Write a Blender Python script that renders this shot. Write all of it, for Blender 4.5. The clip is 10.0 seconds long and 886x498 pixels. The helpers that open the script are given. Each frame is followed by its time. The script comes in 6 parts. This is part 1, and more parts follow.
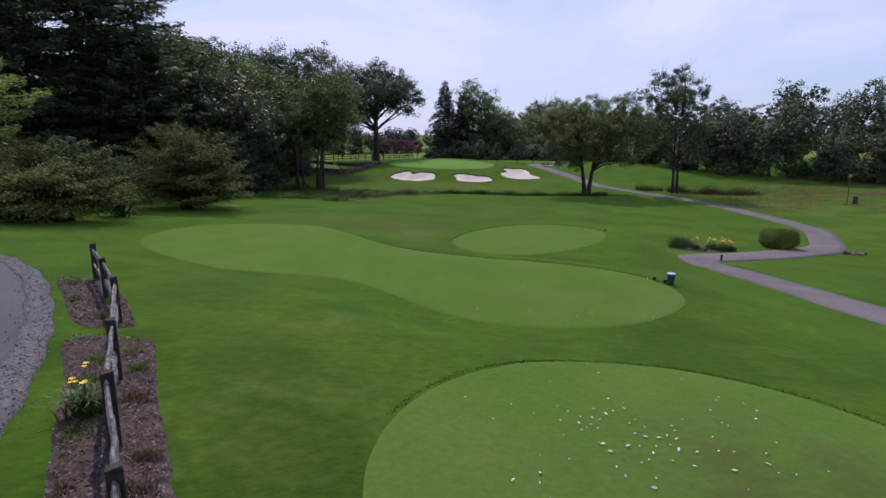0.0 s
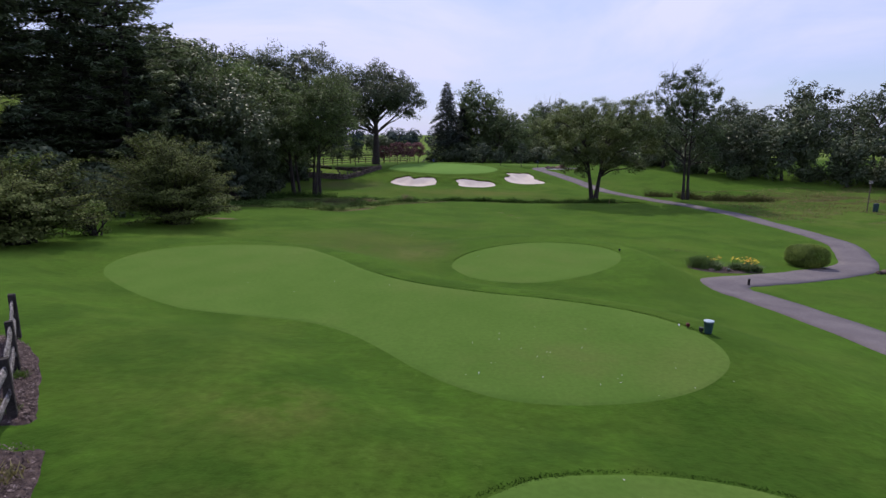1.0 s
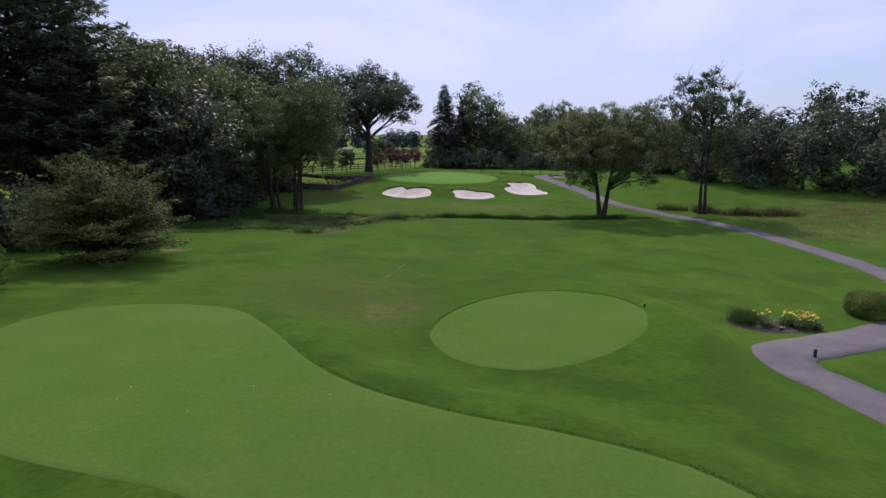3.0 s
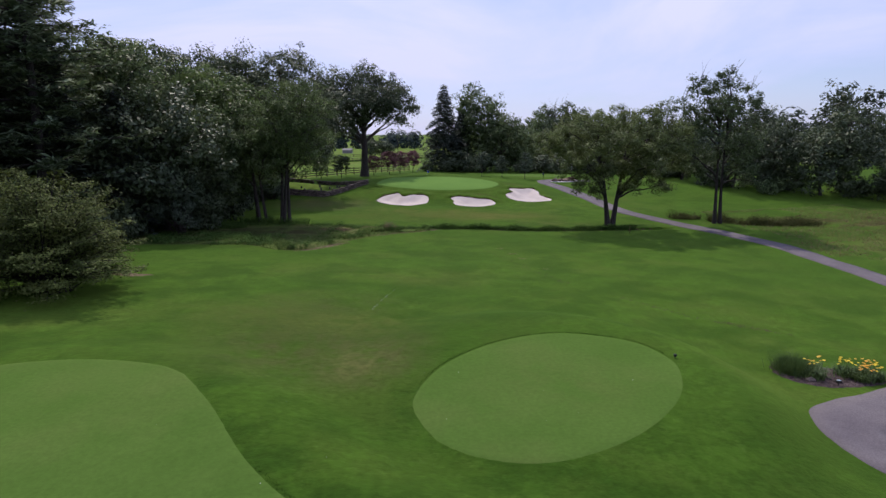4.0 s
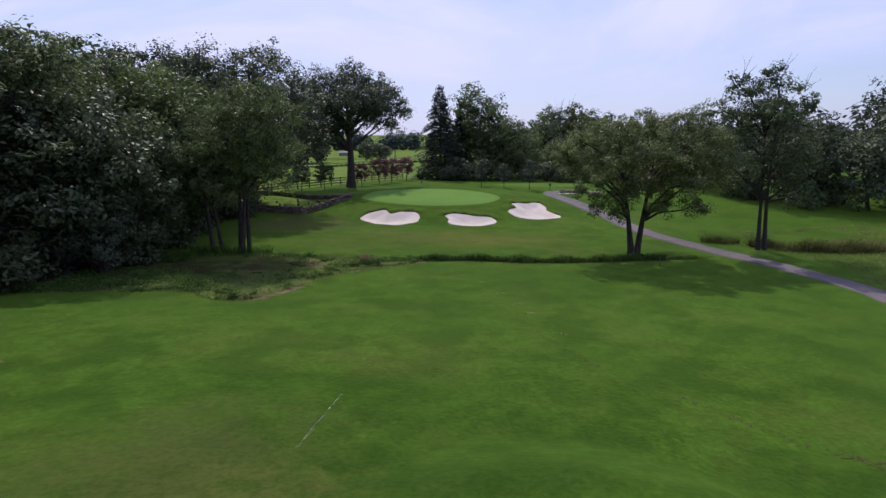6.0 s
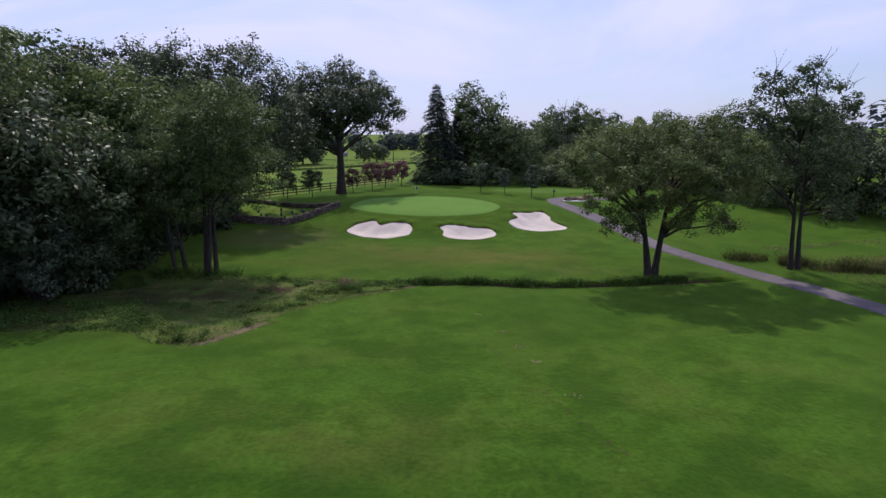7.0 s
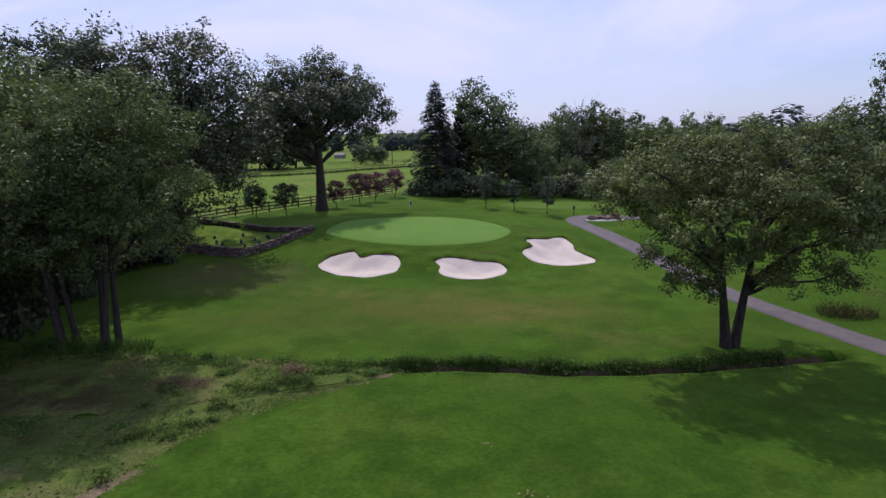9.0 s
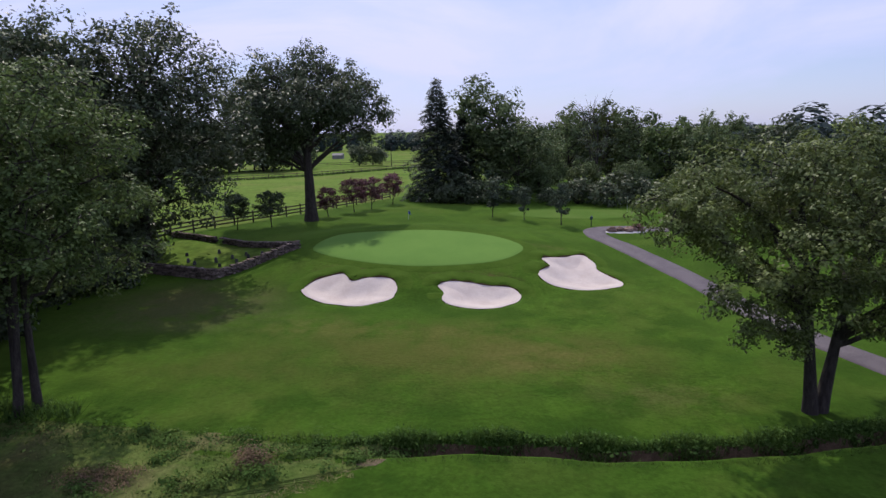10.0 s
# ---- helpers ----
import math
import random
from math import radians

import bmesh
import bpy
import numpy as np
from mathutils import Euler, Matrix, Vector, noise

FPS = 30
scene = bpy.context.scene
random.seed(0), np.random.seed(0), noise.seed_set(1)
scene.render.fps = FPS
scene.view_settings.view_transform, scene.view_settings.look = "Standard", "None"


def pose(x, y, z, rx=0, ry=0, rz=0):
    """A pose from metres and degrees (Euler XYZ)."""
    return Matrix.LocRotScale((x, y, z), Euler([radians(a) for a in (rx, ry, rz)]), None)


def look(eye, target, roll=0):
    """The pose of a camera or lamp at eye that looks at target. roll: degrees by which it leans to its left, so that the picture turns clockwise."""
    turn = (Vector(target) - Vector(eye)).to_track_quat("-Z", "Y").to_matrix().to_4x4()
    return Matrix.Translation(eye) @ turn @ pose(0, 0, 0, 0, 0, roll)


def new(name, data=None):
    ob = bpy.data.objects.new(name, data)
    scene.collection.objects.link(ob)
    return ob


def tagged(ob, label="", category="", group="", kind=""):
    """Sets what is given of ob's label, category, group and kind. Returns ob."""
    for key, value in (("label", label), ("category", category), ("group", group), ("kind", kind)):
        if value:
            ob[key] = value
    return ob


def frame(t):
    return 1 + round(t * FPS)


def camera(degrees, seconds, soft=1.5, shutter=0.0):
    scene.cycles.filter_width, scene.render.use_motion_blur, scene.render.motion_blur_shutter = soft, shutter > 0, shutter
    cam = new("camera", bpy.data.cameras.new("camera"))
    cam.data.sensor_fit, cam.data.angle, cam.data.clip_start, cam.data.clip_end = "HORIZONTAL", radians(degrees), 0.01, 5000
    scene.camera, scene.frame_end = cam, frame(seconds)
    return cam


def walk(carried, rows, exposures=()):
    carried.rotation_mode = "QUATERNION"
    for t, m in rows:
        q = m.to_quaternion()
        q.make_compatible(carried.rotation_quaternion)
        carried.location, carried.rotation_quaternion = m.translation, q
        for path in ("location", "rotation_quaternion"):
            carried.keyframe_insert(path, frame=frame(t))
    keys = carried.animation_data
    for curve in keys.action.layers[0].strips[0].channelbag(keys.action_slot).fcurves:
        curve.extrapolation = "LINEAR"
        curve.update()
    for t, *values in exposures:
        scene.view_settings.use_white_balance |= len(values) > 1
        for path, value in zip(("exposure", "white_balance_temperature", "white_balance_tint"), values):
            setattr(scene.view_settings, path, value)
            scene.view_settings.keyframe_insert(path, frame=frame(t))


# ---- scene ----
cam = camera(76.0, 10.0, shutter=0.0)
METRES, EYE, TILT, LEAN, TURN = 50.0, 7.0, -12.0, 0.0, 0.0
ROWS = [
    (0.0, 0.0, 0.0, 0.0, -0.0, 0.45, -0.06),
    (0.5, 0.0018, 0.0269, 0.0117, 0.14, 0.45, -0.05),
    (1.0, 0.004, 0.0542, 0.0232, 0.3, 0.44, -0.01),
    (1.5, 0.0077, 0.0808, 0.0348, 0.4, 0.41, -0.02),
    (2.0, 0.0124, 0.1088, 0.0461, 0.45, 0.39, 0.02),
    (2.5, 0.0178, 0.1406, 0.0579, 0.47, 0.4, 0.07),
    (4.0, 0.0313, 0.2562, 0.0979, 0.71, 0.37, 0.24),
    (4.5, 0.0354, 0.3007, 0.1127, 0.79, 0.33, 0.28),
    (5.0, 0.0395, 0.3487, 0.1272, 0.83, 0.33, 0.33),
    (5.5, 0.0434, 0.3991, 0.142, 0.85, 0.36, 0.4),
    (7.0, 0.0617, 0.5659, 0.1918, 1.03, 0.26, 0.53),
    (7.5, 0.0657, 0.626, 0.21, 1.11, 0.19, 0.6),
    (8.0, 0.0685, 0.6883, 0.2276, 1.17, 0.19, 0.66),
    (8.5, 0.0702, 0.7522, 0.245, 1.28, 0.14, 0.68),
    (9.0, 0.0702, 0.8175, 0.2615, 1.41, 0.12, 0.71),
    (9.5, 0.0676, 0.8839, 0.2783, 1.44, 0.06, 0.77),
    (10.0, 0.0626, 0.9503, 0.2951, 1.44, 0.03, 0.83),
]
walk(cam, [(t, pose(0, 0, EYE, TILT, LEAN, TURN) @ pose(METRES * x, METRES * y, METRES * z, 90 + pitch, roll, yaw)) for t, x, y, z, yaw, pitch, roll in ROWS],
     exposures=[(0.0, 0.0), (10.0, 0.0)])

# ---- world and sun ----
SUN_WAY = Vector((-0.20, 0.80, 1.0)).normalized()
SUN_HIGH = math.asin(SUN_WAY.z)
world = bpy.data.worlds.new("world")
scene.world = world
world.use_nodes = True
wt = world.node_tree
wt.nodes.clear()


def wnode(kind, **values):
    n = wt.nodes.new(kind)
    for key, value in values.items():
        n.inputs[key].default_value = value
    return n


sky = wt.nodes.new("ShaderNodeTexSky")
sky.sky_type = "NISHITA"
sky.sun_disc = False
sky.sun_elevation = SUN_HIGH
sky.sun_rotation = math.atan2(SUN_WAY.x, SUN_WAY.y)
sky.air_density, sky.dust_density, sky.ozone_density = 1.0, 0.6, 3.0
w_geo = wt.nodes.new("ShaderNodeTexCoord")
w_map = wt.nodes.new("ShaderNodeMapping")
w_map.inputs["Scale"].default_value = (1.0, 1.0, 3.2)
w_noise = wnode("ShaderNodeTexNoise", Scale=1.7, Detail=7.0, Roughness=0.55, Distortion=0.6)
w_ramp = wt.nodes.new("ShaderNodeValToRGB")
w_ramp.color_ramp.elements[0].position, w_ramp.color_ramp.elements[0].color = 0.40, (0, 0, 0, 1)
w_ramp.color_ramp.elements[1].position, w_ramp.color_ramp.elements[1].color = 0.66, (1, 1, 1, 1)
w_mul = wt.nodes.new("ShaderNodeMath")
w_mul.operation = "MULTIPLY_ADD"
w_mul.inputs[1].default_value, w_mul.inputs[2].default_value = 0.40, 0.55
w_mix = wt.nodes.new("ShaderNodeMixRGB")
# thin cloud brightens towards the zenith, as an overcast sky does: (1 + 2 sin h) / 3
w_sep = wt.nodes.new("ShaderNodeSeparateXYZ")
w_up = wt.nodes.new("ShaderNodeMath")
w_up.operation = "MULTIPLY_ADD"
w_up.use_clamp = False
w_up.inputs[1].default_value, w_up.inputs[2].default_value = 0.50, 0.95
w_max = wt.nodes.new("ShaderNodeMath")
w_max.operation = "MAXIMUM"
w_max.inputs[1].default_value = 0.0
w_cloud = wt.nodes.new("ShaderNodeMixRGB")
w_cloud.blend_type = "MULTIPLY"
w_cloud.inputs["Fac"].default_value = 1.0
w_tone = wt.nodes.new("ShaderNodeMixRGB")
w_tone.inputs["Color1"].default_value, w_tone.inputs["Color2"].default_value = (5.6, 6.35, 11.1, 1), (7.35, 7.5, 10.8, 1)
wt.links.new(w_geo.outputs["Generated"], w_sep.inputs["Vector"])
wt.links.new(w_sep.outputs["Z"], w_max.inputs[0])
wt.links.new(w_max.outputs[0], w_up.inputs[0])
wt.links.new(w_ramp.outputs["Color"], w_tone.inputs["Fac"])
wt.links.new(w_tone.outputs["Color"], w_cloud.inputs["Color1"])
wt.links.new(w_up.outputs[0], w_cloud.inputs["Color2"])
wt.links.new(w_cloud.outputs["Color"], w_mix.inputs["Color2"])
w_bg = wnode("ShaderNodeBackground", Strength=0.100)
w_out = wt.nodes.new("ShaderNodeOutputWorld")
wt.links.new(w_geo.outputs["Generated"], w_map.inputs["Vector"])
wt.links.new(w_map.outputs["Vector"], w_noise.inputs["Vector"])
wt.links.new(w_noise.outputs["Fac"], w_ramp.inputs["Fac"])
wt.links.new(w_ramp.outputs["Color"], w_mul.inputs[0])
wt.links.new(w_mul.outputs[0], w_mix.inputs["Fac"])
wt.links.new(sky.outputs["Color"], w_mix.inputs["Color1"])
wt.links.new(w_mix.outputs["Color"], w_bg.inputs["Color"])
wt.links.new(w_bg.outputs["Background"], w_out.inputs["Surface"])

sun = new("sun", bpy.data.lights.new("sun", "SUN"))
sun.data.energy, sun.data.angle, sun.data.color = 4.3, radians(0.8), (1.0, 0.93, 0.84)
sun.matrix_world = look(SUN_WAY * 100, (0, 0, 0))

# ---- materials ----
def material(name, dark, light, scale=3.0, rough=0.8, fine=0.0, bump=0.0, big=0.0, third=None, spread=(0.35, 0.65), metal=0.0, vary=0.0, translucent=0.0, island=0.0, spec=0.3, stretch=None, streak=False, grain=0.25, sheen=0.0, worn=()):
    """Two colours mixed by noise at a fine and a broad scale, an optional third by broad patches; vary: change from object to object; island: from leaf to leaf."""
    m = bpy.data.materials.new(name)
    m.use_nodes = True
    nt = m.node_tree
    nt.nodes.clear()
    link = nt.links.new
    out = nt.nodes.new("ShaderNodeOutputMaterial")
    bsdf = nt.nodes.new("ShaderNodeBsdfPrincipled")
    bsdf.inputs["Roughness"].default_value = rough
    bsdf.inputs["Metallic"].default_value = metal
    bsdf.inputs["Specular IOR Level"].default_value = spec
    if sheen:
        bsdf.inputs["Sheen Weight"].default_value = sheen
        bsdf.inputs["Sheen Roughness"].default_value = 0.5
        bsdf.inputs["Sheen Tint"].default_value = (0.48, 0.74, 0.11, 1)
    geo = nt.nodes.new("ShaderNodeNewGeometry")
    where = geo.outputs["Position"]
    if stretch:
        mp = nt.nodes.new("ShaderNodeMapping")
        mp.inputs["Scale"].default_value = stretch
        link(where, mp.inputs["Vector"])
        where = mp.outputs["Vector"]

    def noise_at(s, detail=5.0, r=0.6):
        n = nt.nodes.new("ShaderNodeTexNoise")
        n.inputs["Scale"].default_value = s
        n.inputs["Detail"].default_value = detail
        n.inputs["Roughness"].default_value = r
        link(where, n.inputs["Vector"])
        return n.outputs["Fac"]

    def ramp(fac, a, b):
        r = nt.nodes.new("ShaderNodeMapRange")
        r.inputs["From Min"].default_value, r.inputs["From Max"].default_value = a, b
        link(fac, r.inputs["Value"])
        return r.outputs["Result"]

    def mix(fac, a, b, kind="MIX"):
        x = nt.nodes.new("ShaderNodeMixRGB")
        x.blend_type = kind
        for value, key in ((fac, "Fac"), (a, "Color1"), (b, "Color2")):
            if isinstance(value, (int, float)):
                x.inputs[key].default_value = value
            elif isinstance(value, tuple):
                x.inputs[key].default_value = (*value, 1)
            else:
                link(value, x.inputs[key])
        return x.outputs["Color"]

    def mul(fac, k):
        x = nt.nodes.new("ShaderNodeMath")
        x.operation = "MULTIPLY"
        x.inputs[1].default_value = k
        link(fac, x.inputs[0])
        return x.outputs[0]

    base = noise_at(scale)
    colour = mix(ramp(base, *spread), dark, light)
    if third:
        colour = mix(ramp(noise_at(big, 4.0), 0.50, 0.72), colour, third)
    if streak:
        # worn and yellowed places of several sizes, as in a lawn in high summer
        colour = mix(mul(ramp(noise_at(0.9, 6.0, 0.7), 0.46, 0.60), 0.60), colour, (0.037, 0.082, 0.0085))
        colour = mix(mul(ramp(noise_at(2.6, 5.0, 0.75), 0.56, 0.66), 0.55), colour, (0.050, 0.092, 0.014))
        colour = mix(mul(ramp(noise_at(0.17, 5.0, 0.65), 0.50, 0.62), 0.45), colour, (0.045, 0.062, 0.012))
        colour = mix(mul(ramp(noise_at(0.045, 3.0), 0.42, 0.62), 0.55), colour, (0.0125, 0.038, 0.0038))
        colour = mix(mul(ramp(noise_at(0.28, 4.0, 0.6), 0.48, 0.60), 0.72), colour, (0.0095, 0.030, 0.0032))
    for x, y, rx, ry, patch_colour, amount, size in worn:
        # one worn or painted-shade patch of the turf, ragged at its edge
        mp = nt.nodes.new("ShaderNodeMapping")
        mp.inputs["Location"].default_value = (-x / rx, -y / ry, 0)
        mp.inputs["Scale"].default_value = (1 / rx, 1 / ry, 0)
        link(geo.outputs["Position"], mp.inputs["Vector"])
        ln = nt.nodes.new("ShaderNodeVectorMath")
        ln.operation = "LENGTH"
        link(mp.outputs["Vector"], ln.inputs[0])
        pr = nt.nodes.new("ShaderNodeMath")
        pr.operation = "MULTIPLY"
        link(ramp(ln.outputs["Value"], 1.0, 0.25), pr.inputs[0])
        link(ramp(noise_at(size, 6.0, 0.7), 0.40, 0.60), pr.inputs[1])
        colour = mix(mul(pr.outputs[0], amount), colour, patch_colour)
    if fine:
        f = ramp(noise_at(fine, 3.0), 0.3, 0.7)
        grey = nt.nodes.new("ShaderNodeMapRange")
        grey.inputs["To Min"].default_value, grey.inputs["To Max"].default_value = 1 - grain, 1 + grain
        link(f, grey.inputs["Value"])
        colour = mix(1.0, colour, grey.outputs["Result"], "MULTIPLY")
    for amount, source in ((vary, "object"), (island, "island")):
        if amount:
            if source == "object":
                rnd = nt.nodes.new("ShaderNodeObjectInfo").outputs["Random"]
            else:
                rnd = geo.outputs["Random Per Island"]
            v = nt.nodes.new("ShaderNodeMapRange")
            v.inputs["To Min"].default_value, v.inputs["To Max"].default_value = 1 - amount, 1 + amount
            link(rnd, v.inputs["Value"])
            colour = mix(1.0, colour, v.outputs["Result"], "MULTIPLY")
    link(colour, bsdf.inputs["Base Color"])
    if bump:
        b = nt.nodes.new("ShaderNodeBump")
        b.inputs["Strength"].default_value = bump
        b.inputs["Distance"].default_value = 0.05
        link(noise_at(fine or scale * 6, 4.0, 0.7), b.inputs["Height"])
        link(b.outputs["Normal"], bsdf.inputs["Normal"])
    if translucent:
        t = nt.nodes.new("ShaderNodeBsdfTranslucent")
        link(colour, t.inputs["Color"])
        ms = nt.nodes.new("ShaderNodeMixShader")
        ms.inputs["Fac"].default_value = translucent
        link(bsdf.outputs["BSDF"], ms.inputs[1])
        link(t.outputs["BSDF"], ms.inputs[2])
        link(ms.outputs["Shader"], out.inputs["Surface"])
    else:
        link(bsdf.outputs["BSDF"], out.inputs["Surface"])
    return m


TAN, OLIVE, BROWN, LUSH_AND_SHADE = (0.078, 0.072, 0.026), (0.054, 0.060, 0.015), (0.040, 0.040, 0.015), (0.013, 0.034, 0.0045)
EARTH = (0.038, 0.038, 0.014)
# Worn places, plus painted shade: tee hollow, under stream trees, before the far wood.
WORN_AND_SHADE = [(-3.6, 33.0, 5.2, 5.0, EARTH, 1.0, 0.9), (-4.4, 34.0, 6.0, 5.6, (0.030, 0.040, 0.010), 0.8, 0.35), (24.0, 28.0, 9.0, 12.0, LUSH_AND_SHADE, 0.6, 0.2), (38.0, 44.0, 10.0, 14.0, OLIVE, 0.5, 0.2), (-6.2, 37.2, 5.6, 3.4, (0.040, 0.048, 0.012), 0.8, 0.6), (-4.4, 39.8, 5.0, 3.0, BROWN, 0.6, 0.5), (-1.0, 32.2, 2.4, 3.2, BROWN, 0.9, 1.6), (-2.4, 36.6, 3.4, 2.2, OLIVE, 0.8, 1.1), (-1.6, 31.4, 1.8, 2.4, TAN, 0.6, 2.2), (-15.0, 65.0, 7.0, 5.0, (0.034, 0.032, 0.014), 0.9, 0.5),
        (-16.5, 85.5, 8.0, 6.0, (0.046, 0.035, 0.020), 1.0, 0.9), (-15.0, 87.5, 7.5, 5.0, (0.044, 0.034, 0.019), 1.0, 0.22), (-4.3, 91.6, 5.0, 1.3, (0.058, 0.044, 0.020), 0.9, 1.4), (4.2, 90.3, 4.2, 1.1, (0.060, 0.044, 0.020), 1.0, 1.4), (11.5, 96.6, 3.6, 1.1, (0.056, 0.046, 0.018), 0.8, 1.4),
        (4.0, 79.0, 12.0, 4.0, (0.050, 0.050, 0.013), 0.9, 0.55), (2.0, 78.0, 15.0, 6.5, (0.046, 0.046, 0.012), 0.8, 0.2), (-8.0, 76.0, 9.0, 4.0, (0.042, 0.050, 0.011), 0.7, 0.3), (-6.0, 82.5, 5.0, 3.0, OLIVE, 0.8, 0.8), (24.0, 88.0, 4.0, 9.0, OLIVE, 0.4, 0.4), (54.0, 70.0, 16.0, 12.0, (0.052, 0.050, 0.016), 0.9, 0.2), (60.0, 80.0, 14.0, 8.0, (0.030, 0.028, 0.012), 0.9, 0.3),
        # the deep green at (-5.2, 16.4) paints the slope's shade below the long tee
        (-2.8, 12.0, 2.2, 1.5, OLIVE, 0.8, 0.8), (-2.6, 7.2, 2.0, 3.2, OLIVE, 0.55, 0.6), (-5.2, 16.4, 3.6, 1.6, LUSH_AND_SHADE, 0.8, 0.5), (1.5, 11.4, 3.5, 1.0, LUSH_AND_SHADE, 0.8, 0.6), (11.0, 9.0, 3.0, 6.0, LUSH_AND_SHADE, 0.8, 0.4),
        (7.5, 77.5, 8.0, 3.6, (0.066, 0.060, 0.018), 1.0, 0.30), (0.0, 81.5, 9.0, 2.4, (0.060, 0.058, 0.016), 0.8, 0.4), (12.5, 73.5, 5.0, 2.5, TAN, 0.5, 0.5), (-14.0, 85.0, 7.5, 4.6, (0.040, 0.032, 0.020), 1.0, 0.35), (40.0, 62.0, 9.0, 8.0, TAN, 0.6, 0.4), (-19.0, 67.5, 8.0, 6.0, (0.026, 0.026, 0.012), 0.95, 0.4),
        (4.5, 36.8, 5.0, 1.6, LUSH_AND_SHADE, 0.8, 0.5), (-2.0, 47.0, 8.0, 3.5, OLIVE, 0.5, 0.35), (8.0, 60.0, 5.0, 5.0, LUSH_AND_SHADE, 0.5, 0.3), (39.0, 77.0, 10.0, 4.5, (0.034, 0.034, 0.012), 0.85, 0.4), (-18.0, 58.5, 6.0, 3.2, (0.022, 0.030, 0.008), 0.9, 0.5)]
